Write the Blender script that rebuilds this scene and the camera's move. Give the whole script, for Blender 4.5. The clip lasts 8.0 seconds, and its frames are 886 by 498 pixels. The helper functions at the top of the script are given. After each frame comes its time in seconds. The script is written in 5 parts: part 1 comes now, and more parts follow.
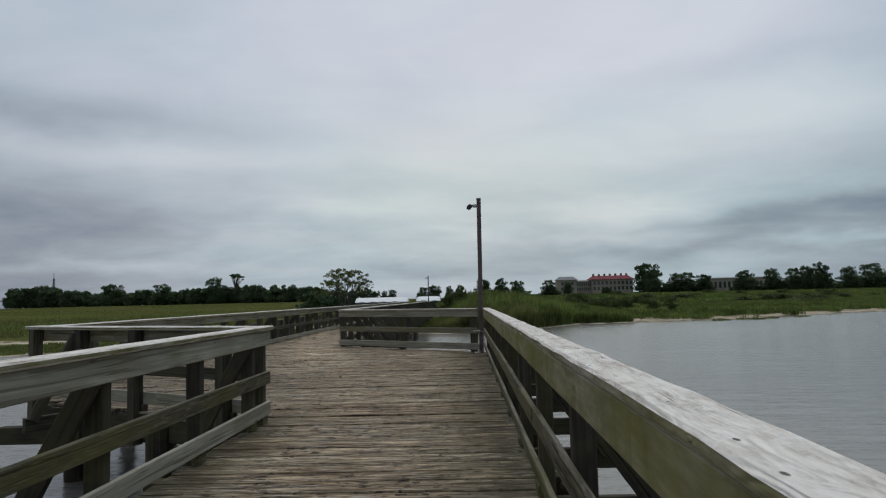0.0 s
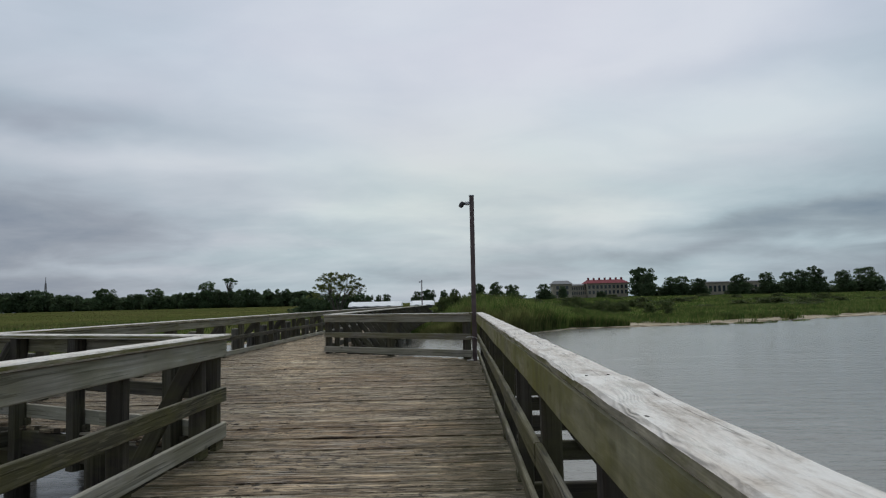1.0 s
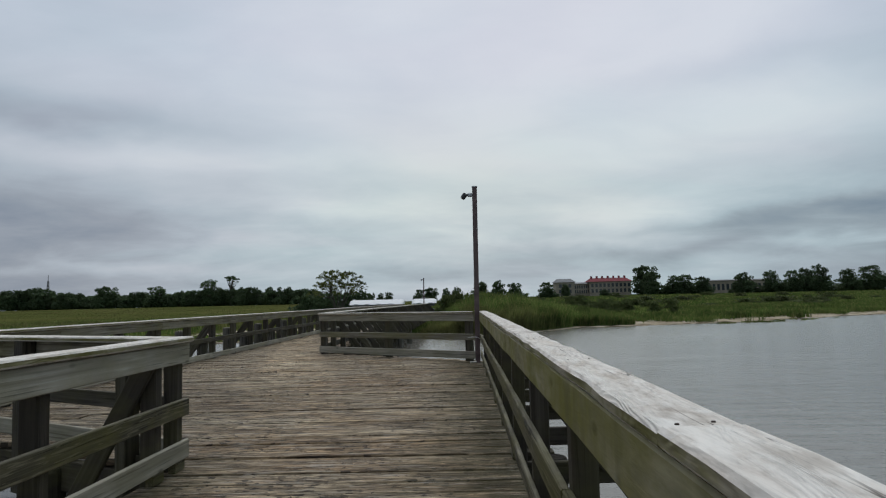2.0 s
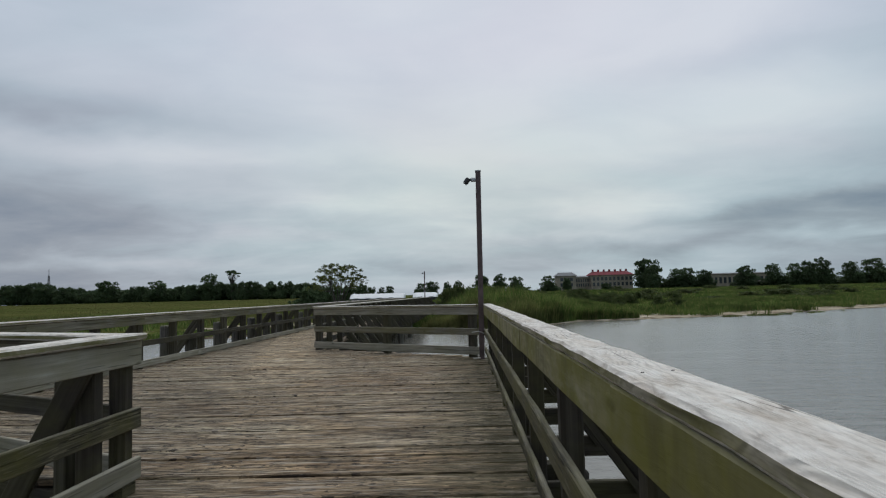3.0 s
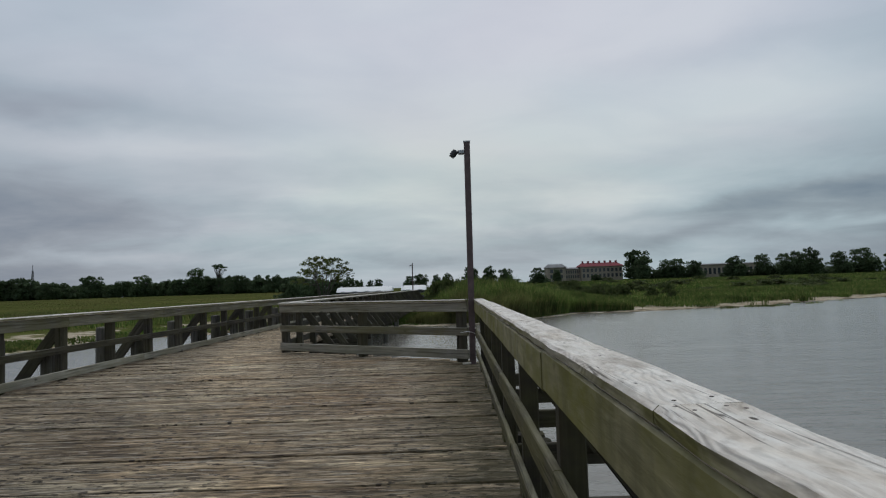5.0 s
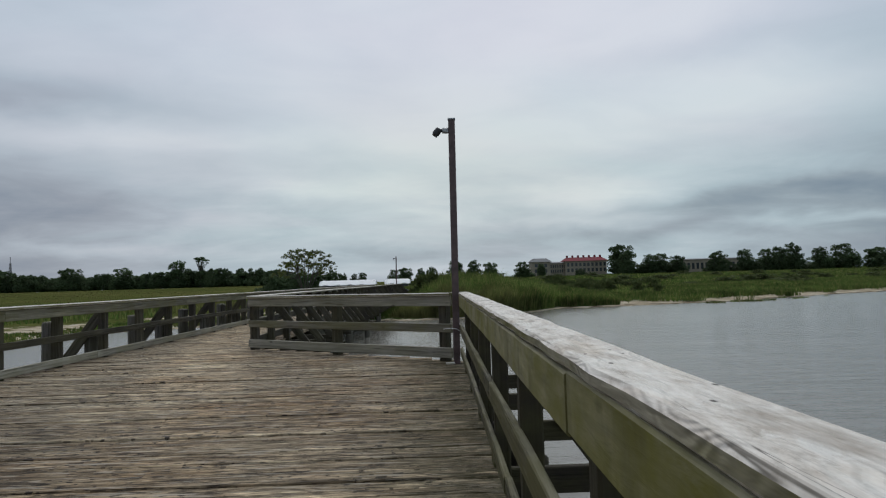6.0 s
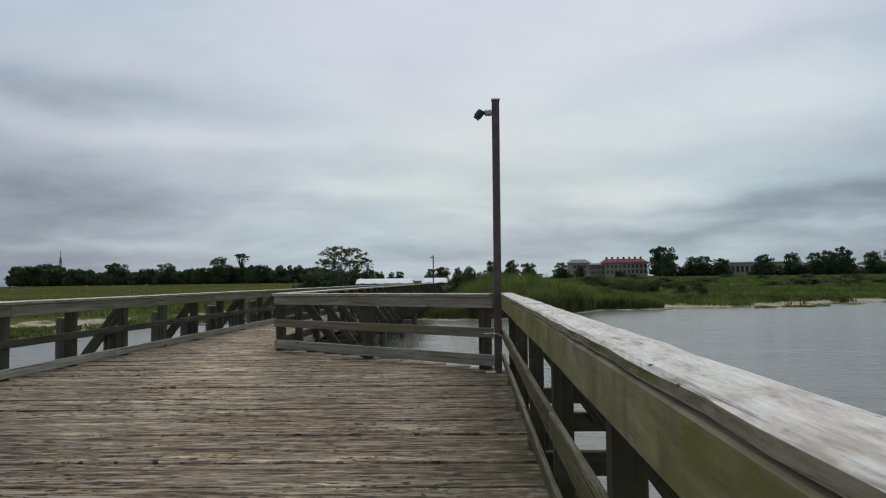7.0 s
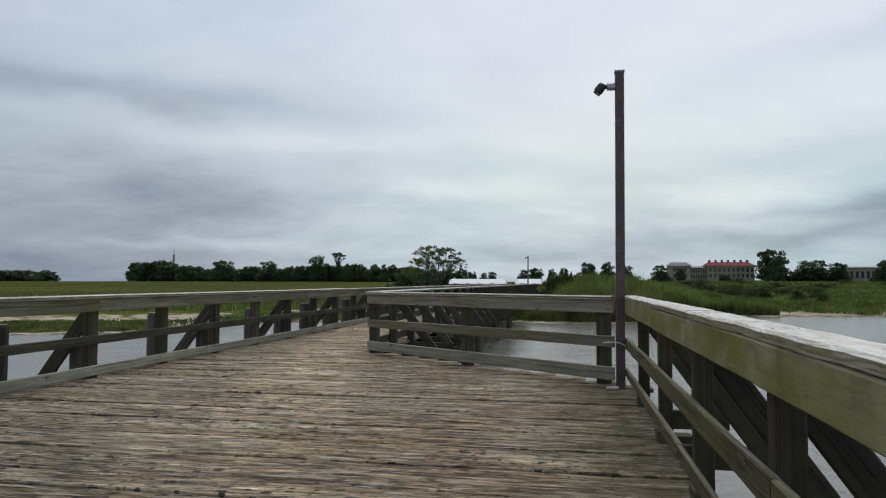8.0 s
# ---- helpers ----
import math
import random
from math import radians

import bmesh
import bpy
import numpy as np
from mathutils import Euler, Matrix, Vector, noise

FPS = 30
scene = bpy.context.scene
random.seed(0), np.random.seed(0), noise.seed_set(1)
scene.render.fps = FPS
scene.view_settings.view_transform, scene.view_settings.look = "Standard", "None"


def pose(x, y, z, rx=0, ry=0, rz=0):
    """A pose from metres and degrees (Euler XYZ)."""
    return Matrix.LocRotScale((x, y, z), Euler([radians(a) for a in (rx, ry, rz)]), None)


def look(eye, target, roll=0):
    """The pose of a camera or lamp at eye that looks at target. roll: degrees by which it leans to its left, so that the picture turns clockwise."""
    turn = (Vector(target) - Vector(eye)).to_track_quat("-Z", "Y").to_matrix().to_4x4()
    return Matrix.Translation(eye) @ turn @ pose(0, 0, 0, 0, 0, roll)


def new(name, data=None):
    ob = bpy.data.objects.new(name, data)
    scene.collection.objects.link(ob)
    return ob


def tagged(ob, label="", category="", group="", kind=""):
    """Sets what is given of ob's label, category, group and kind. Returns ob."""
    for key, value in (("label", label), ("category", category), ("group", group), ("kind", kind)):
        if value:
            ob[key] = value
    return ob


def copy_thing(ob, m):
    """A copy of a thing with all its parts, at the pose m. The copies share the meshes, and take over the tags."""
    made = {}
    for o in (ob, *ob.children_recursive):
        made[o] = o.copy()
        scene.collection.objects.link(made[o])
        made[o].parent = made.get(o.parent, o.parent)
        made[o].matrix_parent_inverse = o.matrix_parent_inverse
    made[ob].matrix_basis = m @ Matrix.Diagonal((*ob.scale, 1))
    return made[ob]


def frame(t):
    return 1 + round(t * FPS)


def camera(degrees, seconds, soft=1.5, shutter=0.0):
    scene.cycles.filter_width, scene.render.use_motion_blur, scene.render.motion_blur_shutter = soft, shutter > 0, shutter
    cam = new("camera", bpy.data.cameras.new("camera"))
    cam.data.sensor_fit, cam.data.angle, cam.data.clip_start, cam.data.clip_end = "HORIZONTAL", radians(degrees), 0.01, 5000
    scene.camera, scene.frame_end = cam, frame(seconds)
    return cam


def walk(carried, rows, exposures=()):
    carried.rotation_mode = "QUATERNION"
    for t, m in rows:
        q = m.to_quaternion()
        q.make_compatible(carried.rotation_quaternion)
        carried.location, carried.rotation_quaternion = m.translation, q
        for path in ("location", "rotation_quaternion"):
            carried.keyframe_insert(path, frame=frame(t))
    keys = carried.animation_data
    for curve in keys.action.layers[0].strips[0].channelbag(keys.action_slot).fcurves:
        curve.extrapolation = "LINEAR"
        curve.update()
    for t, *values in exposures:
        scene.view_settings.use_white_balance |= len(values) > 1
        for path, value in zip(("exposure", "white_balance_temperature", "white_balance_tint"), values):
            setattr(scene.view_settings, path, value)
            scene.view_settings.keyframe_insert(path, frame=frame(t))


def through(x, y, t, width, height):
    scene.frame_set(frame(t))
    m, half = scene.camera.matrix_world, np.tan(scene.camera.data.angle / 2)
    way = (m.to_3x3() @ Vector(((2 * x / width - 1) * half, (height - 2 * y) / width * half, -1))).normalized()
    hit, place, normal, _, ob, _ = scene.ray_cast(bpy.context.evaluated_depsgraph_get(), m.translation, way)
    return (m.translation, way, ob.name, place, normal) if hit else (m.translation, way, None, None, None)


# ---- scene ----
cam = camera(67.07, 8.0, soft=1.2)
PATH = [
    (0, look((0.550, -2.117, 1.368), (0.489, -0.123, 1.515), -1.41)),
    (0.5, look((0.565, -1.573, 1.363), (0.509, 0.421, 1.512), -1.55)),
    (1, look((0.614, -1.031, 1.359), (0.569, 0.962, 1.518), -1.47)),
    (1.2, look((0.633, -0.765, 1.370), (0.592, 1.228, 1.535), -1.36)),
    (2.3, look((0.606, 0.176, 1.346), (0.535, 2.170, 1.493), -1.49)),
    (2.5, look((0.591, 0.385, 1.344), (0.503, 2.378, 1.487), -1.52)),
    (3, look((0.584, 0.888, 1.317), (0.528, 2.883, 1.453), -1.53)),
    (3.5, look((0.596, 1.409, 1.359), (0.480, 3.403, 1.458), -2.13)),
    (4, look((0.613, 1.962, 1.370), (0.518, 3.958, 1.443), -2.50)),
    (4.5, look((0.659, 2.531, 1.351), (0.628, 4.529, 1.437), -2.42)),
    (5, look((0.632, 3.034, 1.331), (0.607, 5.031, 1.444), -1.95)),
    (5.2, look((0.636, 3.220, 1.341), (0.645, 5.217, 1.453), -1.48)),
    (6.3, look((0.669, 4.432, 1.289), (0.690, 6.430, 1.379), -1.72)),
    (6.5, look((0.662, 4.637, 1.296), (0.682, 6.635, 1.390), -1.09)),
    (7, look((0.621, 5.170, 1.289), (0.529, 7.166, 1.384), -0.87)),
    (7.5, look((0.481, 5.706, 1.295), (0.293, 7.694, 1.398), -0.54)),
    (8, look((0.316, 6.256, 1.267), (-0.049, 8.219, 1.366), 0.05)),
]
walk(cam, PATH, [(0, -0.02), (1, 0.08), (2.5, 0.06), (3.5, 0.05), (4, 0.2), (4.5, -0.14), (5.2, -0.04), (6.5, 0.1), (7, 0.1), (7.5, -0.03), (8, 0.26)])

# ---------------------------------------------------------------- light
WATER_Z = -1.3


def build_sky():
    w = bpy.data.worlds.new("overcast_sky")
    scene.world = w
    w.use_nodes = True
    nt = w.node_tree
    nt.nodes.clear()
    N, L = nt.nodes.new, nt.links.new
    out = N("ShaderNodeOutputWorld")
    bg = N("ShaderNodeBackground")
    sky = N("ShaderNodeTexSky")
    sky.sky_type = "NISHITA"
    sky.sun_disc = False
    sky.sun_elevation = radians(58)
    sky.sun_rotation = radians(2)
    sky.air_density, sky.dust_density = 1.0, 2.0
    geo = N("ShaderNodeTexCoord")
    sep = N("ShaderNodeSeparateXYZ")
    L(geo.outputs["Generated"], sep.inputs[0])
    # flat cloud layer: the direction is cast onto a plane overhead
    zc = N("ShaderNodeMath"); zc.operation = "MAXIMUM"; zc.inputs[1].default_value = 0.0
    L(sep.outputs["Z"], zc.inputs[0])
    za = N("ShaderNodeMath"); za.operation = "ADD"; za.inputs[1].default_value = 0.20
    L(zc.outputs[0], za.inputs[0])
    dx = N("ShaderNodeMath"); dx.operation = "DIVIDE"
    dy = N("ShaderNodeMath"); dy.operation = "DIVIDE"
    L(sep.outputs["X"], dx.inputs[0]); L(za.outputs[0], dx.inputs[1])
    L(sep.outputs["Y"], dy.inputs[0]); L(za.outputs[0], dy.inputs[1])
    cmb = N("ShaderNodeCombineXYZ")
    L(dx.outputs[0], cmb.inputs[0]); L(dy.outputs[0], cmb.inputs[1])

    def cloud(scale, detail, loc, sx, rough=0.5, dist=0.4):
        mp = N("ShaderNodeMapping")
        mp.inputs["Location"].default_value = loc
        mp.inputs["Scale"].default_value = (sx, 1, 1)
        mp.inputs["Rotation"].default_value = (0, 0, radians(12))
        n = N("ShaderNodeTexNoise")
        n.inputs["Scale"].default_value = scale
        n.inputs["Detail"].default_value = detail
        n.inputs["Roughness"].default_value = rough
        n.inputs["Distortion"].default_value = dist
        L(cmb.outputs[0], mp.inputs[0]); L(mp.outputs[0], n.inputs["Vector"])
        return n

    big = cloud(0.85, 5, SKY_SHIFT, 0.62, 0.5)
    fine = cloud(2.6, 5, (3.1, 7.7, 0), 0.75, 0.55, 0.6)

    def op(kind, a, b, c=None):
        n = N("ShaderNodeMath"); n.operation = kind
        for k, v in enumerate((a, b, c)):
            if v is None:
                continue
            if isinstance(v, (int, float)):
                n.inputs[k].default_value = v
            else:
                L(v, n.inputs[k])
        return n.outputs[0]

    # the cloud is brightest round the hidden sun and overhead
    dot = N("ShaderNodeVectorMath"); dot.operation = "DOT_PRODUCT"
    dot.inputs[1].default_value = SUN_FROM
    L(geo.outputs["Generated"], dot.inputs[0])
    lift = op("MULTIPLY", op("MAXIMUM", op("SUBTRACT", sep.outputs["Z"], 0.40), 0.0), 0.6)
    near_sun = op("ADD", dot.outputs["Value"], lift)
    glow = N("ShaderNodeMapRange")
    glow.interpolation_type = "SMOOTHSTEP"
    glow.inputs["From Min"].default_value, glow.inputs["From Max"].default_value = 0.56, 0.95
    glow.inputs["To Min"].default_value, glow.inputs["To Max"].default_value = 0.10, 0.96
    L(near_sun, glow.inputs[0])
    tone = op("MULTIPLY_ADD", op("SUBTRACT", big.outputs["Fac"], 0.5), 0.8, glow.outputs[0])
    tone = op("MULTIPLY_ADD", op("SUBTRACT", fine.outputs["Fac"], 0.5), 0.26, tone)
    # lumps of thicker and thinner cloud: azimuth and elevation in degrees, half widths, strength
    az = op("MULTIPLY", op("ARCTAN2", sep.outputs["X"], sep.outputs["Y"]), 180 / math.pi)
    el = op("MULTIPLY", op("ARCSINE", sep.outputs["Z"], 0.0), 180 / math.pi)
    curl = N("ShaderNodeTexNoise")
    curl.inputs["Scale"].default_value, curl.inputs["Detail"].default_value = 1.0, 5
    flat = N("ShaderNodeMapping")
    flat.inputs["Scale"].default_value = (5.0, 5.0, 11.0)
    L(geo.outputs["Generated"], flat.inputs[0])
    L(flat.outputs[0], curl.inputs["Vector"])
    cs = N("ShaderNodeSeparateColor")
    L(curl.outputs["Color"], cs.inputs[0])
    az = op("MULTIPLY_ADD", op("SUBTRACT", cs.outputs[0], 0.5), 14.0, az)
    el = op("MULTIPLY_ADD", op("SUBTRACT", cs.outputs[1], 0.5), 4.0, el)
    for a0, e0, wa, we, k in CLOUD_LUMPS:
        u = op("DIVIDE", op("SUBTRACT", az, a0), wa)
        v = op("DIVIDE", op("SUBTRACT", el, e0), we)
        r2 = op("ADD", op("MULTIPLY", u, u), op("MULTIPLY", v, v))
        tone = op("MULTIPLY_ADD", op("POWER", 0.4, r2), k, tone)
    # thin streaks low over the horizon
    rows = N("ShaderNodeTexNoise")
    rows.inputs["Scale"].default_value, rows.inputs["Detail"].default_value = 1.0, 5
    rows.inputs["Roughness"].default_value, rows.inputs["Distortion"].default_value = 0.6, 0.5
    lie = N("ShaderNodeMapping")
    lie.inputs["Scale"].default_value = (6.5, 6.5, 30.0)
    L(geo.outputs["Generated"], lie.inputs[0])
    L(lie.outputs[0], rows.inputs["Vector"])
    low = N("ShaderNodeMapRange")
    low.interpolation_type = "SMOOTHSTEP"
    low.inputs["From Min"].default_value, low.inputs["From Max"].default_value = 13.0, 4.0
    low.inputs["To Min"].default_value, low.inputs["To Max"].default_value = 0.08, 0.55
    L(el, low.inputs[0])
    tone = op("MULTIPLY_ADD", op("SUBTRACT", rows.outputs["Fac"], 0.5), low.outputs[0], tone)
    # the cloud behind is thinner and lights the faces turned that way
    back = N("ShaderNodeMapRange")
    back.interpolation_type = "SMOOTHSTEP"
    back.inputs["From Min"].default_value, back.inputs["From Max"].default_value = 0.15, -0.45
    back.inputs["To Min"].default_value, back.inputs["To Max"].default_value = 0.0, 0.34
    L(sep.outputs["Y"], back.inputs[0])
    tone = op("ADD", tone, back.outputs[0])
    ramp = N("ShaderNodeValToRGB")
    r = ramp.color_ramp
    r.elements[0].position, r.elements[0].color = 0.0, (0.175, 0.22, 0.28, 1)
    r.elements[1].position, r.elements[1].color = 1.0, (0.60, 0.645, 0.675, 1)
    for p, c in ((0.25, (0.268, 0.312, 0.362, 1)), (0.5, (0.372, 0.437, 0.492, 1)), (0.8, (0.505, 0.56, 0.61, 1))):
        e = r.elements.new(p); e.color = c
    L(tone, ramp.inputs[0])
    # cooler and warmer patches of cloud
    hue = cloud(0.9, 3, (9.4, 2.2, 0), 0.6, 0.5)
    tint = N("ShaderNodeValToRGB")
    q = tint.color_ramp
    q.elements[0].position, q.elements[0].color = 0.36, (0.955, 1.005, 0.995, 1)
    q.elements[1].position, q.elements[1].color = 0.64, (1.03, 0.988, 0.995, 1)
    # violet grey towards the left of the way, greener towards the right
    L(op("MULTIPLY_ADD", az, -0.004, hue.outputs["Fac"]), tint.inputs[0])
    tinted = N("ShaderNodeMix"); tinted.data_type = "RGBA"; tinted.blend_type = "MULTIPLY"
    tinted.inputs["Factor"].default_value = 1.0
    L(ramp.outputs[0], tinted.inputs["A"]); L(tint.outputs[0], tinted.inputs["B"])
    # bluer overhead, creamy round the bright middle
    high = N("ShaderNodeMapRange")
    high.interpolation_type = "SMOOTHSTEP"
    high.inputs["From Min"].default_value, high.inputs["From Max"].default_value = 9.0, 22.0
    L(el, high.inputs[0])
    blue = N("ShaderNodeMix"); blue.data_type = "RGBA"; blue.blend_type = "MULTIPLY"
    blue.inputs["B"].default_value = (0.99, 0.992, 1.045, 1)
    L(high.outputs[0], blue.inputs["Factor"]); L(tinted.outputs["Result"], blue.inputs["A"])
    u = op("DIVIDE", op("SUBTRACT", az, 2.0), 15.0)
    v = op("DIVIDE", op("SUBTRACT", el, 8.0), 5.0)
    cream = N("ShaderNodeMix"); cream.data_type = "RGBA"; cream.blend_type = "MULTIPLY"
    cream.inputs["B"].default_value = (0.99, 1.005, 0.95, 1)
    L(op("POWER", 0.4, op("ADD", op("MULTIPLY", u, u), op("MULTIPLY", v, v))), cream.inputs["Factor"])
    L(blue.outputs["Result"], cream.inputs["A"])
    # a little clear-sky colour shines through the cloud
    veil = N("ShaderNodeMix"); veil.data_type = "RGBA"
    veil.inputs["Factor"].default_value = 0.004
    L(cream.outputs["Result"], veil.inputs["A"]); L(sky.outputs[0], veil.inputs["B"])
    L(veil.outputs["Result"], bg.inputs["Color"])
    L(bg.outputs[0], out.inputs[0])


SKY_SHIFT = (0.0, 0.0, 0.0)
CLOUD_LUMPS = [(-33, 14.3, 15, 1.3, -0.26), (-30, 11.8, 14, 1.3, 0.22), (-29, 6.6, 11, 2.0, -0.25), (-30, 3.3, 14, 0.55, 0.20), (-9, 8.0, 7, 1.2, 0.14), (-11, 6.3, 8, 0.6, -0.10),
               (13.5, 7.0, 6, 1.0, 0.26), (28, 5.6, 14, 0.9, -0.42), (19, 3.8, 13, 0.9, -0.39), (31, 3.7, 7, 0.45, 0.30), (12, 5.3, 7, 0.45, 0.16), (27, 13.2, 12, 2.2, 0.20), (24, 17.6, 8, 1.3, -0.14),
               (33, 22, 6, 3, -0.14), (-3, 2.0, 12, 1.0, -0.22), (-46, 19, 13, 9, 0.26), (-24, 23, 9, 4, -0.16), (-33, 19.5, 8, 2.2, -0.10), (-12, 16, 8, 3, 0.08), (-44, 8, 9, 4, 0.24)]
SUN_FROM = Vector((0.03, 0.77, 0.64)).normalized()
build_sky()

sun_data = bpy.data.lights.new("sun", "SUN")
sun_data.energy, sun_data.angle, sun_data.color = 0.95, radians(45), (1.0, 0.97, 0.93)
sun = new("sun", sun_data)
sun.matrix_world = look((0, 0, 30), Vector((0, 0, 30)) - 20 * Vector((0.02, 0.53, 0.85)))


# ---------------------------------------------------------------- materials
def material(name):
    m = bpy.data.materials.new(name)
    m.use_nodes = True
    nt = m.node_tree
    bsdf = nt.nodes["Principled BSDF"]
    return m, nt, bsdf


def node(nt, kind, **sockets):
    n = nt.nodes.new(kind)
    for k, v in sockets.items():
        n.inputs[k.replace("_", " ")].default_value = v
    return n


def mixrgb(nt, fac, a, b, blend="MIX"):
    n = nt.nodes.new("ShaderNodeMix")
    n.data_type, n.blend_type = "RGBA", blend
    for key, v in (("Factor", fac), ("A", a), ("B", b)):
        if isinstance(v, (int, float, tuple)):
            n.inputs[key].default_value = v if isinstance(v, (int, float)) else (*v, 1)
        else:
            nt.links.new(v, n.inputs[key])
    return n.outputs["Result"]


def mathn(nt, op, a, b=0.0, clamp=False):
    n = nt.nodes.new("ShaderNodeMath")
    n.operation, n.use_clamp = op, clamp
    for i, v in enumerate((a, b)):
        if isinstance(v, (int, float)):
            n.inputs[i].default_value = v
        else:
            nt.links.new(v, n.inputs[i])
    return n.outputs[0]


def ramp(nt, src, *stops):
    n = nt.nodes.new("ShaderNodeValToRGB")
    r = n.color_ramp
    while len(r.elements) < len(stops):
        r.elements.new(0.5)
    for e, (p, c) in zip(r.elements, stops):
        e.position = p
        e.color = (*c, 1) if isinstance(c, tuple) else (c, c, c, 1)
    nt.links.new(src, n.inputs[0])
    return n.outputs[0]


def noise_of(nt, vec, scale, detail=4, rough=0.55, distortion=0.0):
    n = node(nt, "ShaderNodeTexNoise", Scale=scale, Detail=detail, Roughness=rough, Distortion=distortion)
    nt.links.new(vec, n.inputs["Vector"])
    return n.outputs["Fac"]


def scaled(nt, vec, s, loc=(0, 0, 0)):
    n = nt.nodes.new("ShaderNodeMapping")
    n.inputs["Scale"].default_value = s
    n.inputs["Location"].default_value = loc
    nt.links.new(vec, n.inputs[0])
    return n.outputs[0]


def wood(name, dark, mid, light, stain, algae=0.0, knots=0.5, crack=0.6, bump=0.5, rough=0.85, spread=0.35, splinter=0.0, contrast=0.4, fibre_scale=(1.6, 60, 60), rings=0.0, splinter_scale=(1.7, 45, 45), algae_colour=(0.15, 0.145, 0.035), streak=0.0, algae_from=0.40, bleach_toplight=0.8, band_scale=(0.7, 16, 16)):
    """Weathered timber. The attribute 'grain' runs (along, across, through) the board in metres."""
    m, nt, bsdf = material(name)
    at = nt.nodes.new("ShaderNodeAttribute")
    at.attribute_name = "grain"
    info = nt.nodes.new("ShaderNodeObjectInfo")
    off = nt.nodes.new("ShaderNodeVectorMath")
    off.operation = "MULTIPLY_ADD"
    off.inputs[1].default_value = (37.0, 11.0, 5.0)
    cmb = nt.nodes.new("ShaderNodeCombineXYZ")
    for i in range(3):
        nt.links.new(info.outputs["Random"], cmb.inputs[i])
    nt.links.new(cmb.outputs[0], off.inputs[0])
    nt.links.new(at.outputs["Vector"], off.inputs[2])
    g = off.outputs[0]
    geo = nt.nodes.new("ShaderNodeNewGeometry")
    world = geo.outputs["Position"]
    fibre = noise_of(nt, scaled(nt, g, fibre_scale), 1.0, 5, 0.62, 0.6)
    bands = noise_of(nt, scaled(nt, g, band_scale), 1.0, 3, 0.5, 1.2)
    blot = noise_of(nt, scaled(nt, g, (1.4, 4.5, 4.5)), 1.0, 4, 0.6)
    col = ramp(nt, bands, (0.28, dark), (0.5, mid), (0.74, light))
    fib = ramp(nt, fibre, (0.3, 1.0 - contrast), (0.52, 1.0), (0.72, 1.0 + contrast))
    col = mixrgb(nt, 1.0, col, fib, "MULTIPLY")
    if rings:
        wv = node(nt, "ShaderNodeTexWave", Scale=1.0, Distortion=7.0, Detail=3.0)
        wv.inputs["Detail Scale"].default_value = 0.7
        wv.bands_direction = "Y"
        nt.links.new(scaled(nt, g, (1.3, 13, 5)), wv.inputs["Vector"])
        col = mixrgb(nt, 1.0, col, ramp(nt, wv.outputs["Fac"], (0.0, 1.0 - rings), (0.5, 1.0), (1.0, 1.0 + rings * 0.4)), "MULTIPLY")
    # grey weathering and dirt in patches
    col = mixrgb(nt, mathn(nt, "MULTIPLY", ramp(nt, blot, (0.42, 0.0), (0.68, 1.0)), 0.7), col, stain)
    # board to board difference
    vary = ramp(nt, info.outputs["Random"], (0.0, 1.0 - spread), (1.0, 1.0 + spread))
    col = mixrgb(nt, 1.0, col, vary, "MULTIPLY")
    # splits that run with the grain
    sp = noise_of(nt, scaled(nt, g, (0.9, 34, 34), (4, 9, 2)), 1.0, 2, 0.4, 0.8)
    split = ramp(nt, sp, (0.36, 1.0), (0.40, 0.0))
    col = mixrgb(nt, mathn(nt, "MULTIPLY", split, crack), col, tuple(c * 0.25 for c in dark))
    height = mathn(nt, "SUBTRACT", mathn(nt, "MULTIPLY", fibre, 0.5), mathn(nt, "MULTIPLY", split, 1.2 * min(1.0, crack * 2)))
    if splinter:
        s2 = noise_of(nt, scaled(nt, g, splinter_scale, (1, 3, 7)), 1.0, 3, 0.5, 0.5)
        col = mixrgb(nt, mathn(nt, "MULTIPLY", ramp(nt, s2, (0.57, 0.0), (0.61, 1.0)), splinter), col, tuple(min(1, c * 1.5) for c in light))
    if knots:
        v = node(nt, "ShaderNodeTexVoronoi", Scale=1.0)
        nt.links.new(scaled(nt, g, (2.2, 5.5, 5.5), (2, 1, 0)), v.inputs["Vector"])
        k = ramp(nt, v.outputs["Distance"], (0.05, 1.0), (0.13, 0.0))
        col = mixrgb(nt, mathn(nt, "MULTIPLY", k, knots), col, tuple(c * 0.3 for c in dark))
        height = mathn(nt, "SUBTRACT", height, mathn(nt, "MULTIPLY", k, 0.5))
    if algae:
        a = noise_of(nt, scaled(nt, world, (1.3, 1.3, 2.2)), 1.0, 5, 0.65)
        a = mathn(nt, "MULTIPLY", ramp(nt, a, (algae_from, 0.0), (algae_from + 0.2, 1.0)), algae)
        col = mixrgb(nt, a, col, algae_colour)
    if bleach_toplight:
        # upper faces: bleached by rain and sun, with top light put into the colour
        up = nt.nodes.new("ShaderNodeSeparateXYZ")
        nt.links.new(geo.outputs["Normal"], up.inputs[0])
        worn = mathn(nt, "MULTIPLY", ramp(nt, up.outputs["Z"], (0.5, 0.0), (0.9, bleach_toplight)), ramp(nt, blot, (0.36, 1.0), (0.62, 0.3)))
        col = mixrgb(nt, worn, col, mixrgb(nt, 1.0, (0.40, 0.37, 0.30), fib, "MULTIPLY"))
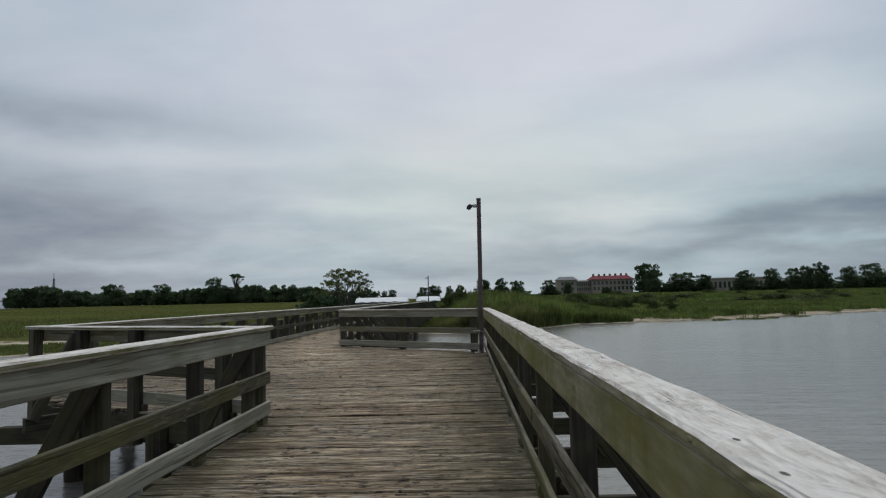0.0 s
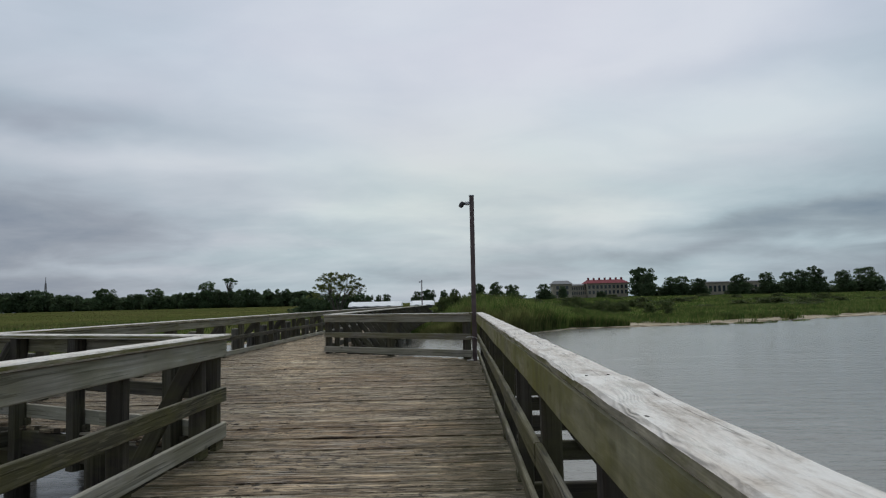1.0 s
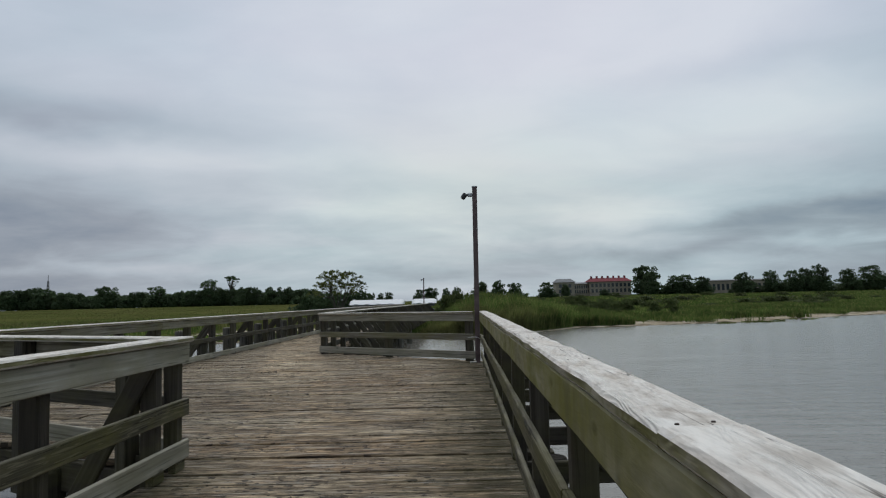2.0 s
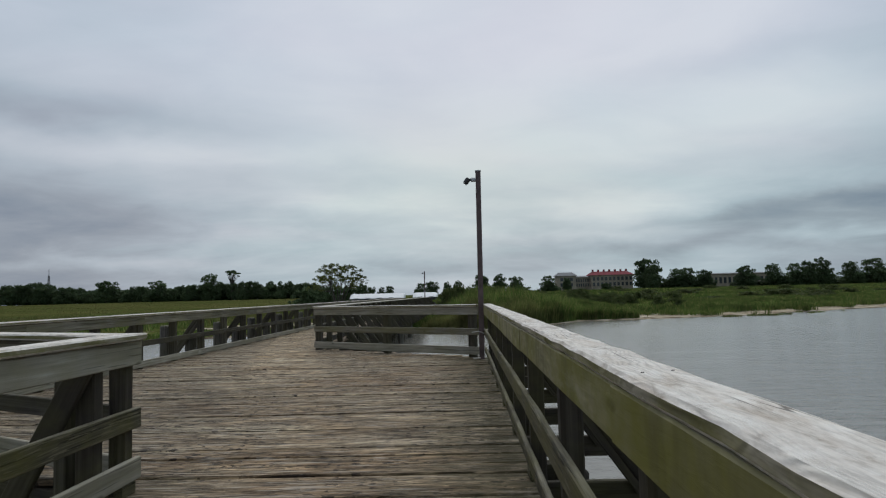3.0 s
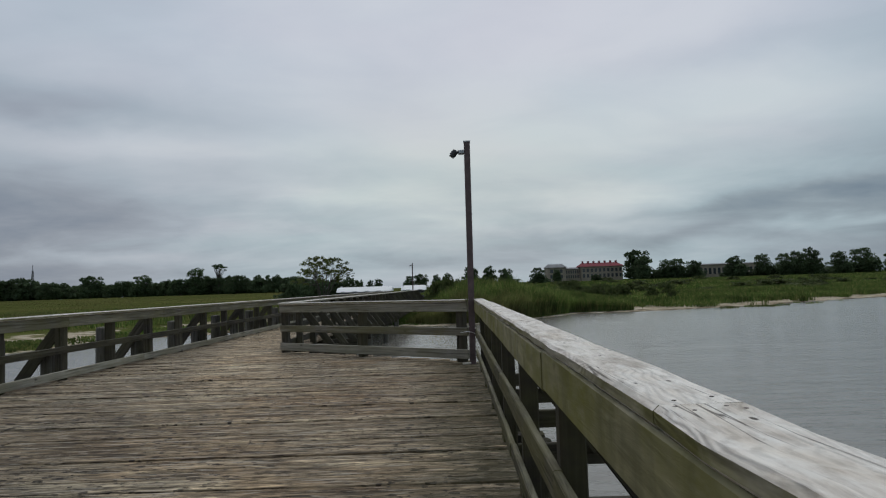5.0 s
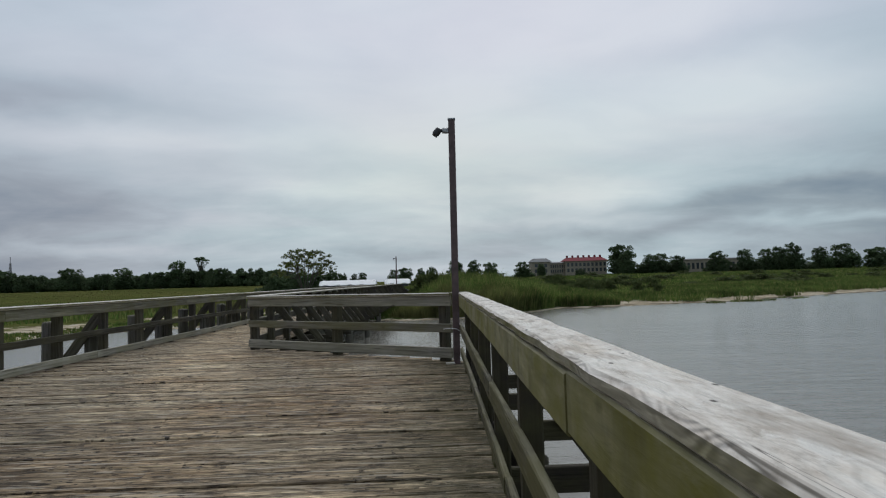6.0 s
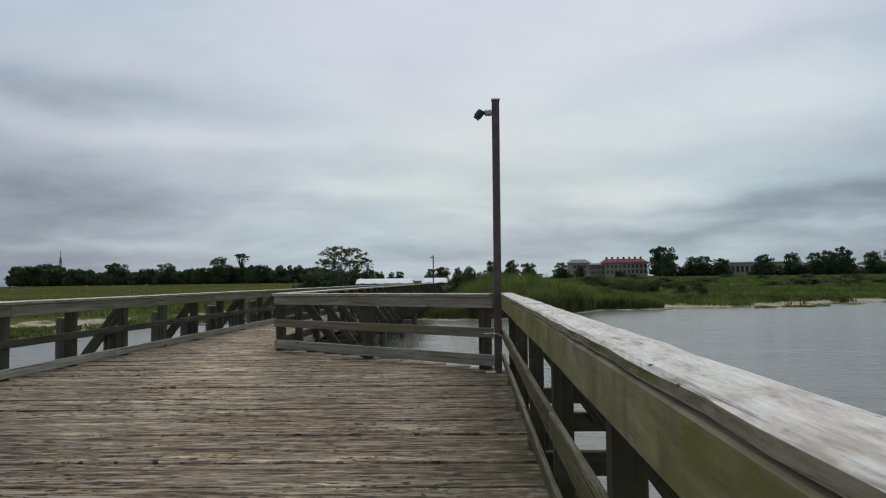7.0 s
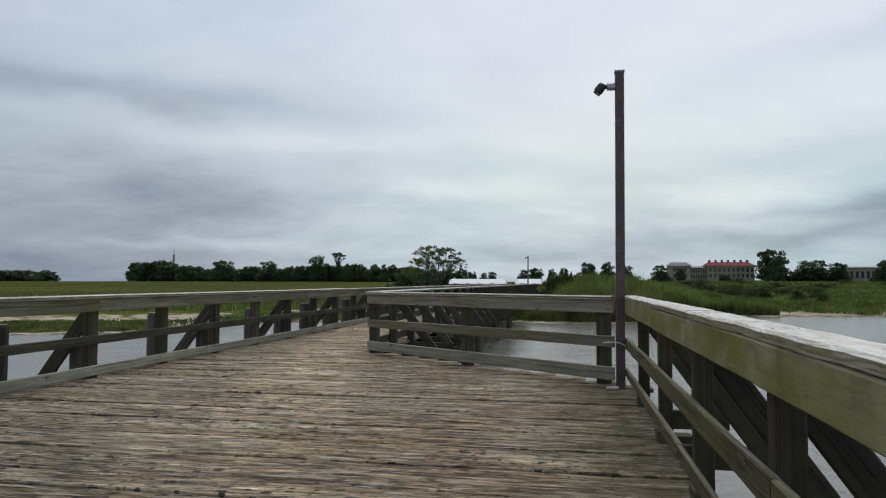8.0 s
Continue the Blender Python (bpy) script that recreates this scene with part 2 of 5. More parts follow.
    if streak:
        # dark runs of damp down the face
        dr = noise_of(nt, scaled(nt, world, (4.5, 4.5, 1.6), (3, 3, 3)), 1.0, 4, 0.6)
        col = mixrgb(nt, mathn(nt, "MULTIPLY", ramp(nt, dr, (0.50, 0.0), (0.74, 1.0)), streak), col, (0.075, 0.068, 0.028))
        gl = noise_of(nt, scaled(nt, world, (2.2, 1.3, 5.0), (9, 1, 4)), 1.0, 6, 0.7)
        col = mixrgb(nt, mathn(nt, "MULTIPLY", ramp(nt, gl, (0.56, 0.0), (0.70, 1.0)), streak * 0.55), col, (0.36, 0.345, 0.265))
    nt.links.new(col, bsdf.inputs["Base Color"])
    bsdf.inputs["Roughness"].default_value = rough
    bsdf.inputs["Specular IOR Level"].default_value = 0.25
    b = node(nt, "ShaderNodeBump", Strength=bump, Distance=0.008)
    nt.links.new(height, b.inputs["Height"])
    nt.links.new(b.outputs[0], bsdf.inputs["Normal"])
    return m


def deck_wood(name):
    """Trodden deck planks: long soft ridges, a few open checks, ragged pits in clusters, ground-in dirt."""
    m, nt, bsdf = material(name)
    at = nt.nodes.new("ShaderNodeAttribute")
    at.attribute_name = "grain"
    info = nt.nodes.new("ShaderNodeObjectInfo")
    geo = nt.nodes.new("ShaderNodeNewGeometry")
    world = geo.outputs["Position"]
    pick = mathn(nt, "FRACT", mathn(nt, "ADD", info.outputs["Random"], geo.outputs["Random Per Island"]))
    off = nt.nodes.new("ShaderNodeVectorMath")
    off.operation = "MULTIPLY_ADD"
    off.inputs[1].default_value = (37.0, 11.0, 5.0)
    cmb = nt.nodes.new("ShaderNodeCombineXYZ")
    for i in range(3):
        nt.links.new(pick, cmb.inputs[i])
    nt.links.new(cmb.outputs[0], off.inputs[0])
    nt.links.new(at.outputs["Vector"], off.inputs[2])
    g = off.outputs[0]
    # board to board: brown, grey brown, silver grey
    col = ramp(nt, pick, (0.0, (0.212, 0.168, 0.114)), (0.22, (0.250, 0.204, 0.143)), (0.42, (0.224, 0.182, 0.127)), (0.6, (0.287, 0.244, 0.178)), (0.8, (0.240, 0.196, 0.139)), (1.0, (0.268, 0.232, 0.171)))
    # weathering in long patches on each board
    blot = noise_of(nt, scaled(nt, g, (0.9, 6.0, 6.0)), 1.0, 5, 0.62, 0.4)
    col = mixrgb(nt, ramp(nt, blot, (0.34, 0.0), (0.66, 1.0)), mixrgb(nt, 1.0, col, (0.60, 0.54, 0.47), "MULTIPLY"), mixrgb(nt, 1.0, col, (1.40, 1.39, 1.34), "MULTIPLY"))
    # ridges of the weathered grain, coarse and fine
    ridge = noise_of(nt, scaled(nt, g, (1.8, 15, 15)), 1.0, 5, 0.72, 1.0)
    fine = noise_of(nt, scaled(nt, g, (5.0, 36, 36), (3, 1, 2)), 1.0, 4, 0.68, 0.8)
    col = mixrgb(nt, 1.0, col, ramp(nt, ridge, (0.36, 0.20), (0.455, 0.82), (0.54, 1.06), (0.645, 1.95)), "MULTIPLY")
    col = mixrgb(nt, 1.0, col, ramp(nt, fine, (0.36, 0.34), (0.48, 0.96), (0.64, 1.56)), "MULTIPLY")
    # brown dirt trodden in along the middle of the way, paler rubbed stretches
    sx = nt.nodes.new("ShaderNodeSeparateXYZ")
    nt.links.new(world, sx.inputs[0])
    pt = noise_of(nt, scaled(nt, world, (0.45, 0.6, 1)), 1.0, 5, 0.62)
    mid = mathn(nt, "MULTIPLY", mathn(nt, "ABSOLUTE", mathn(nt, "ADD", sx.outputs["X"], 0.75)), -0.05)
    col = mixrgb(nt, mathn(nt, "MULTIPLY", ramp(nt, mathn(nt, "ADD", pt, mid), (0.38, 0.0), (0.58, 1.0)), 0.85), col, (0.86, 0.74, 0.63), "MULTIPLY")
    pw = noise_of(nt, scaled(nt, world, (0.5, 2.6, 1), (4, 1, 0)), 1.0, 5, 0.65)
    col = mixrgb(nt, mathn(nt, "MULTIPLY", ramp(nt, pw, (0.50, 0.0), (0.66, 1.0)), 0.9), col, (1.25, 1.24, 1.20), "MULTIPLY")
    pd = noise_of(nt, scaled(nt, world, (0.9, 3.4, 1), (1, 7, 0)), 1.0, 5, 0.65)
    col = mixrgb(nt, mathn(nt, "MULTIPLY", ramp(nt, pd, (0.52, 0.0), (0.70, 1.0)), 0.85), col, (0.50, 0.44, 0.39), "MULTIPLY")
    # rubbed paler where the way bends off, with grazing brightness put into the colour
    bend = mathn(nt, "ADD", sx.outputs["X"], mathn(nt, "MULTIPLY", mathn(nt, "SUBTRACT", sx.outputs["Y"], 5.0), 0.235))
    bend = mathn(nt, "ABSOLUTE", mathn(nt, "ADD", bend, 0.9))
    far = node(nt, "ShaderNodeMapRange")
    far.inputs["From Min"].default_value, far.inputs["From Max"].default_value = 7.0, 14.0
    nt.links.new(sx.outputs["Y"], far.inputs[0])
    col = mixrgb(nt, mathn(nt, "MULTIPLY", ramp(nt, bend, (0.5, 1.0), (2.2, 0.0)), far.outputs[0]), col, (1.5, 1.47, 1.44), "MULTIPLY")
    # darker towards the left, fading out further along the deck
    darker_x = node(nt, "ShaderNodeMapRange")
    darker_x.inputs["From Min"].default_value, darker_x.inputs["From Max"].default_value = -0.9, -2.8
    nt.links.new(sx.outputs["X"], darker_x.inputs[0])
    darker_y = node(nt, "ShaderNodeMapRange")
    darker_y.inputs["From Min"].default_value, darker_y.inputs["From Max"].default_value = 14.0, 9.0
    nt.links.new(sx.outputs["Y"], darker_y.inputs[0])
    col = mixrgb(nt, mathn(nt, "MULTIPLY", mathn(nt, "MULTIPLY", darker_x.outputs[0], darker_y.outputs[0]), ramp(nt, pt, (0.3, 0.5), (0.6, 1.0))), col, (0.58, 0.57, 0.55), "MULTIPLY")
    # open checks along the grain
    sp = noise_of(nt, scaled(nt, g, (0.8, 13, 13), (4, 9, 2)), 1.0, 3, 0.5, 0.6)
    sm = noise_of(nt, scaled(nt, g, (1.6, 5, 5), (2, 2, 6)), 1.0, 3, 0.6)
    check = mathn(nt, "MULTIPLY", ramp(nt, sp, (0.478, 0.0), (0.492, 1.0), (0.504, 1.0), (0.518, 0.0)), ramp(nt, sm, (0.44, 0.0), (0.54, 1.0)))
    col = mixrgb(nt, mathn(nt, "MULTIPLY", check, 0.85), col, (0.035, 0.027, 0.020))
    # ragged rotten pits, thick in some places and rare in others
    jag = nt.nodes.new("ShaderNodeTexNoise")
    jag.inputs["Scale"].default_value, jag.inputs["Detail"].default_value = 16.0, 4
    nt.links.new(world, jag.inputs["Vector"])
    shove = nt.nodes.new("ShaderNodeVectorMath")
    shove.operation = "MULTIPLY_ADD"
    shove.inputs[1].default_value = (0.11, 0.06, 0.0)
    nt.links.new(jag.outputs["Color"], shove.inputs[0])
    nt.links.new(g, shove.inputs[2])
    pit = None
    for size, keep, loc in (((7.0, 11.0, 11), 0.62, (0, 0, 0)), ((13.0, 19.0, 19), 0.60, (3, 7, 1))):
        vo = node(nt, "ShaderNodeTexVoronoi", Scale=1.0)
        vo.voronoi_dimensions = "2D"
        nt.links.new(scaled(nt, shove.outputs[0], size, loc), vo.inputs["Vector"])
        sc = nt.nodes.new("ShaderNodeSeparateColor")
        nt.links.new(vo.outputs["Color"], sc.inputs[0])
        reach = mathn(nt, "MULTIPLY_ADD", sc.outputs[1], 0.20)
        reach.node.inputs[2].default_value = 0.12
        hole = mathn(nt, "MULTIPLY", mathn(nt, "LESS_THAN", vo.outputs["Distance"], reach), mathn(nt, "GREATER_THAN", sc.outputs[0], keep))
        pit = hole if pit is None else mathn(nt, "MAXIMUM", pit, hole)
    pm = noise_of(nt, scaled(nt, world, (0.8, 1.3, 1), (2, 5, 0)), 1.0, 4, 0.65)
    pit = mathn(nt, "MULTIPLY", pit, ramp(nt, pm, (0.40, 0.15), (0.56, 1.0)))
    col = mixrgb(nt, mathn(nt, "MULTIPLY", pit, 0.96), col, (0.018, 0.013, 0.009))
    # torn pale fibres beside them
    tn = noise_of(nt, scaled(nt, g, (2.6, 30, 30), (1, 3, 7)), 1.0, 3, 0.55, 0.8)
    col = mixrgb(nt, mathn(nt, "MULTIPLY", ramp(nt, tn, (0.57, 0.0), (0.63, 1.0)), 0.65), col, (0.46, 0.41, 0.335))
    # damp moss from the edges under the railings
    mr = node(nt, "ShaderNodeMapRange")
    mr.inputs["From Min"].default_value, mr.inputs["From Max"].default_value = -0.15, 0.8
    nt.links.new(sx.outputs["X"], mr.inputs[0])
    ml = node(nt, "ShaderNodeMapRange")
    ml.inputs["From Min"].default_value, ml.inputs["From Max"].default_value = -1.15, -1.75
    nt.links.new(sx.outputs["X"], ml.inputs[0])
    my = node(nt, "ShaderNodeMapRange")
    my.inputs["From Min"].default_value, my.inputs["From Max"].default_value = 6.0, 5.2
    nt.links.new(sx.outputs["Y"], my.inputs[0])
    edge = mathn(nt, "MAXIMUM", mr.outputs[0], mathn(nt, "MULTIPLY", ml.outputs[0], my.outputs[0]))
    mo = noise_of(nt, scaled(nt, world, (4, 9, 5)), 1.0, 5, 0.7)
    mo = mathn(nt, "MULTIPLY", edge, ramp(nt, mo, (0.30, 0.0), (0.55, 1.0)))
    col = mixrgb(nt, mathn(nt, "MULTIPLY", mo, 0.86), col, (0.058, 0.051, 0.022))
    nt.links.new(col, bsdf.inputs["Base Color"])
    bsdf.inputs["Roughness"].default_value = 0.85
    bsdf.inputs["Specular IOR Level"].default_value = 0.25
    h = mathn(nt, "SUBTRACT", mathn(nt, "ADD", mathn(nt, "MULTIPLY", ridge, 0.9), mathn(nt, "MULTIPLY", fine, 0.25)), mathn(nt, "MULTIPLY", mathn(nt, "MAXIMUM", check, pit), 1.3))
    b = node(nt, "ShaderNodeBump", Strength=1.0, Distance=0.02)
    nt.links.new(h, b.inputs["Height"])
    nt.links.new(b.outputs[0], bsdf.inputs["Normal"])
    return m


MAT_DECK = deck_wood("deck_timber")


def cap_wood(name):
    """Sun-bleached cap boards: fine arched growth lines, a few specks, green along the lower edge."""
    m, nt, bsdf = material(name)
    at = nt.nodes.new("ShaderNodeAttribute")
    at.attribute_name = "grain"
    g = at.outputs["Vector"]
    geo = nt.nodes.new("ShaderNodeNewGeometry")
    sep = nt.nodes.new("ShaderNodeSeparateXYZ")
    nt.links.new(g, sep.inputs[0])
    nz = nt.nodes.new("ShaderNodeSeparateXYZ")
    nt.links.new(geo.outputs["Normal"], nz.inputs[0])
    # growth lines: distance across the board pushed about by slow waves along it
    slow = noise_of(nt, scaled(nt, g, (1.9, 5.0, 5.0)), 1.0, 2, 0.5, 0.3)
    fine = noise_of(nt, scaled(nt, g, (7.0, 26, 26)), 1.0, 3, 0.6)
    line = mathn(nt, "ADD", sep.outputs["Y"], mathn(nt, "ADD", mathn(nt, "MULTIPLY", slow, 0.34), mathn(nt, "MULTIPLY", fine, 0.010)))
    wave = mathn(nt, "SINE", mathn(nt, "MULTIPLY", line, 260.0))
    grow = ramp(nt, mathn(nt, "MULTIPLY_ADD", wave, 0.5), (0.02, 0.80), (0.35, 0.99), (1.0, 1.03))
    for n in nt.nodes:
        if n.type == "MATH" and n.operation == "MULTIPLY_ADD":
            n.inputs[2].default_value = 0.5
    soft = noise_of(nt, scaled(nt, g, (4.2, 12, 12), (3, 5, 1)), 1.0, 6, 0.72, 0.5)
    col = ramp(nt, soft, (0.30, (0.36, 0.315, 0.26)), (0.43, (0.61, 0.565, 0.505)), (0.60, (0.76, 0.73, 0.67)))
    col = mixrgb(nt, mathn(nt, "MULTIPLY", ramp(nt, noise_of(nt, scaled(nt, g, (2.2, 4, 4), (7, 2, 2)), 1.0, 3, 0.5), (0.40, 0.95), (0.56, 0.05)), 1.0), col, mixrgb(nt, 1.0, col, grow, "MULTIPLY"))
    strand = noise_of(nt, scaled(nt, g, (6.5, 70, 70), (5, 5, 5)), 1.0, 5, 0.7, 0.8)
    col = mixrgb(nt, 1.0, col, ramp(nt, strand, (0.32, 0.74), (0.48, 1.0), (0.7, 1.08)), "MULTIPLY")
    # chalky pale scuffs and faint rosy stains
    chalk = noise_of(nt, scaled(nt, g, (6.0, 9, 9), (11, 4, 2)), 1.0, 6, 0.72, 1.2)
    col = mixrgb(nt, mathn(nt, "MULTIPLY", ramp(nt, chalk, (0.52, 0.0), (0.63, 1.0)), 0.75), col, (0.76, 0.74, 0.69))
    rosy = noise_of(nt, scaled(nt, g, (1.7, 7, 7), (6, 8, 3)), 1.0, 4, 0.6, 0.8)
    col = mixrgb(nt, mathn(nt, "MULTIPLY", ramp(nt, rosy, (0.52, 0.0), (0.66, 1.0)), 0.5), col, (0.84, 0.77, 0.69), "MULTIPLY")
    # worn brown bruises and black specks
    bru = noise_of(nt, scaled(nt, g, (3.0, 11, 11), (1, 6, 9)), 1.0, 4, 0.6)
    col = mixrgb(nt, mathn(nt, "MULTIPLY", ramp(nt, bru, (0.57, 0.0), (0.70, 1.0)), 0.5), col, (0.24, 0.195, 0.15))
    v = node(nt, "ShaderNodeTexVoronoi", Scale=1.0)
    nt.links.new(scaled(nt, g, (5.5, 13, 13), (2, 1, 0)), v.inputs["Vector"])
    speck = ramp(nt, v.outputs["Distance"], (0.05, 1.0), (0.085, 0.0))
    col = mixrgb(nt, mathn(nt, "MULTIPLY", speck, 0.9), col, (0.05, 0.042, 0.035))
    # long drying splits
    sp = noise_of(nt, scaled(nt, g, (0.75, 26, 26), (4, 9, 2)), 1.0, 2, 0.4, 0.9)
    split = mathn(nt, "MULTIPLY", ramp(nt, sp, (0.485, 0.0), (0.497, 1.0), (0.503, 1.0), (0.515, 0.0)), ramp(nt, noise_of(nt, scaled(nt, g, (1.3, 6, 6), (3, 3, 8)), 1.0, 2, 0.5), (0.56, 0.0), (0.62, 1.0)))
    col = mixrgb(nt, mathn(nt, "MULTIPLY", split, 0.85), col, (0.07, 0.06, 0.05))
    # the thin sides are darker, grey green in patches
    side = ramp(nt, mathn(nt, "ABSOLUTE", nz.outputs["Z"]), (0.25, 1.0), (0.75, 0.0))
    side_tone = noise_of(nt, scaled(nt, geo.outputs["Position"], (1.8, 1.8, 4)), 1.0, 5, 0.65)
    edge = ramp(nt, side_tone, (0.40, (0.30, 0.275, 0.20)), (0.52, (0.20, 0.185, 0.095)), (0.64, (0.12, 0.113, 0.034)))
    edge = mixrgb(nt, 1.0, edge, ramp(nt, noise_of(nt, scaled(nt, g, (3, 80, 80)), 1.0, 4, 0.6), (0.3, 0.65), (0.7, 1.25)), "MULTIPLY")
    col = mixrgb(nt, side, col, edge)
    nt.links.new(col, bsdf.inputs["Base Color"])
    bsdf.inputs["Roughness"].default_value = 0.85
    bsdf.inputs["Specular IOR Level"].default_value = 0.25
    h = mathn(nt, "SUBTRACT", mathn(nt, "ADD", mathn(nt, "MULTIPLY", wave, 0.16), mathn(nt, "MULTIPLY", fine, 0.9)), mathn(nt, "MULTIPLY", speck, 0.8))
    b = node(nt, "ShaderNodeBump", Strength=0.8, Distance=0.008)
    nt.links.new(h, b.inputs["Height"])
    nt.links.new(b.outputs[0], bsdf.inputs["Normal"])
    return m


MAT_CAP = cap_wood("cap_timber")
MAT_TOPRAIL = wood("top_rail_timber", (0.165, 0.150, 0.072), (0.230, 0.213, 0.112), (0.315, 0.298, 0.185), (0.20, 0.185, 0.075),
                   algae=0.85, knots=0.7, crack=0.0, bump=0.5, spread=0.10, contrast=0.24, fibre_scale=(4.0, 34, 34), band_scale=(2.0, 7, 7), algae_colour=(0.150, 0.142, 0.020), streak=0.6, algae_from=0.40)
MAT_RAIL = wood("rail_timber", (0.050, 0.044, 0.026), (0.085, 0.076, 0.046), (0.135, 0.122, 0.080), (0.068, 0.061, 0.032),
                algae=0.6, bleach_toplight=0.3, algae_colour=(0.105, 0.098, 0.022), knots=0.5, crack=0.8, bump=0.8, spread=0.2, contrast=0.6, splinter=0.5, splinter_scale=(4.0, 55, 55))
MAT_SILVER = wood("silver_timber", (0.235, 0.215, 0.172), (0.335, 0.315, 0.262), (0.43, 0.41, 0.35), (0.27, 0.25, 0.19),
                  algae=0.25, knots=0.8, crack=0.5, bump=0.5, spread=0.12, contrast=0.25, rings=0.2)
MAT_LEFT = wood("grey_brown_timber", (0.115, 0.105, 0.08), (0.20, 0.184, 0.143), (0.31, 0.288, 0.235), (0.165, 0.15, 0.10),
                algae=0.35, knots=0.6, crack=0.5, bump=0.5, spread=0.18, contrast=0.3, rings=0.12)
MAT_POST = wood("post_timber", (0.025, 0.0205, 0.0155), (0.040, 0.0335, 0.0255), (0.060, 0.051, 0.040), (0.033, 0.028, 0.021),
                algae=0.2, knots=0.3, crack=0.4, bump=0.5, spread=0.2, contrast=0.3, bleach_toplight=0.0)
MAT_BROWN = wood("brown_post_timber", (0.036, 0.031, 0.024), (0.060, 0.052, 0.041), (0.10, 0.090, 0.072), (0.050, 0.044, 0.033),
                 algae=0.15, knots=0.4, crack=0.7, bump=0.6, spread=0.25, bleach_toplight=0.3)
MAT_PILE = wood("pile_timber", (0.07, 0.064, 0.056), (0.12, 0.112, 0.10), (0.18, 0.17, 0.155), (0.08, 0.073, 0.06),
                algae=0.15, knots=0.2, crack=0.7, bump=0.7, spread=0.2)


def plain(name, colour, rough=0.6, metal=0.0, vary=0.15, scale=6.0, bump=0.1):
    m, nt, bsdf = material(name)
    tc = nt.nodes.new("ShaderNodeTexCoord")
    n = noise_of(nt, tc.outputs["Object"], scale, 5, 0.6)
    f = ramp(nt, n, (0.3, 1.0 - vary), (0.7, 1.0 + vary))
    nt.links.new(mixrgb(nt, 1.0, colour, f, "MULTIPLY"), bsdf.inputs["Base Color"])
    bsdf.inputs["Roughness"].default_value = rough
    bsdf.inputs["Metallic"].default_value = metal
    b = node(nt, "ShaderNodeBump", Strength=bump, Distance=0.01)
    nt.links.new(n, b.inputs["Height"])
    nt.links.new(b.outputs[0], bsdf.inputs["Normal"])
    return m


MAT_STEEL = plain("brown_painted_steel", (0.085, 0.056, 0.055), 0.55, 0.0, 0.35, 9.0)
MAT_BLACK = plain("black_plastic", (0.02, 0.02, 0.022), 0.4)
MAT_GREYMETAL = plain("galvanised_metal", (0.30, 0.31, 0.32), 0.45, 0.7)
MAT_WHITE = plain("white_sheet", (0.93, 0.95, 0.95), 0.45, 0.0, 0.06, 1.5)
sheet = MAT_WHITE.node_tree
sheet_glow = sheet.nodes.new("ShaderNodeBsdfTranslucent")
sheet_glow.inputs["Color"].default_value = (0.95, 0.97, 0.97, 1)
sheet_mix = sheet.nodes.new("ShaderNodeMixShader")
sheet_mix.inputs[0].default_value = 0.2
sheet.links.new(sheet.nodes["Principled BSDF"].outputs[0], sheet_mix.inputs[1])
sheet.links.new(sheet_glow.outputs[0], sheet_mix.inputs[2])
sheet.links.new(sheet_mix.outputs[0], sheet.nodes["Material Output"].inputs["Surface"])
MAT_PALEWOOD = plain("fresh_split_wood", (0.62, 0.58, 0.52), 0.8)
MAT_STONE = plain("buff_stone_wall", (0.30, 0.265, 0.205), 0.9, 0.0, 0.2, 0.4)
MAT_ROOF = plain("red_roof_sheet", (0.17, 0.026, 0.034), 0.95, 0.0, 0.25, 0.5)
MAT_GREYROOF = plain("grey_roof_felt", (0.16, 0.165, 0.17), 0.8, 0.0, 0.2, 0.5)
MAT_PANE = plain("dark_window_pane", (0.05, 0.055, 0.06), 0.15)
MAT_NAIL = plain("rusty_nail", (0.045, 0.03, 0.022), 0.7, 0.3, 0.3, 60.0)
MAT_DARK = plain("dark_trim", (0.05, 0.05, 0.05), 0.6)
MAT_LATTICE = plain("tower_steel", (0.16, 0.16, 0.17), 0.6, 0.3)
MAT_BARK = plain("grey_bark", (0.085, 0.075, 0.06), 0.9, 0.0, 0.35, 8.0, 0.5)


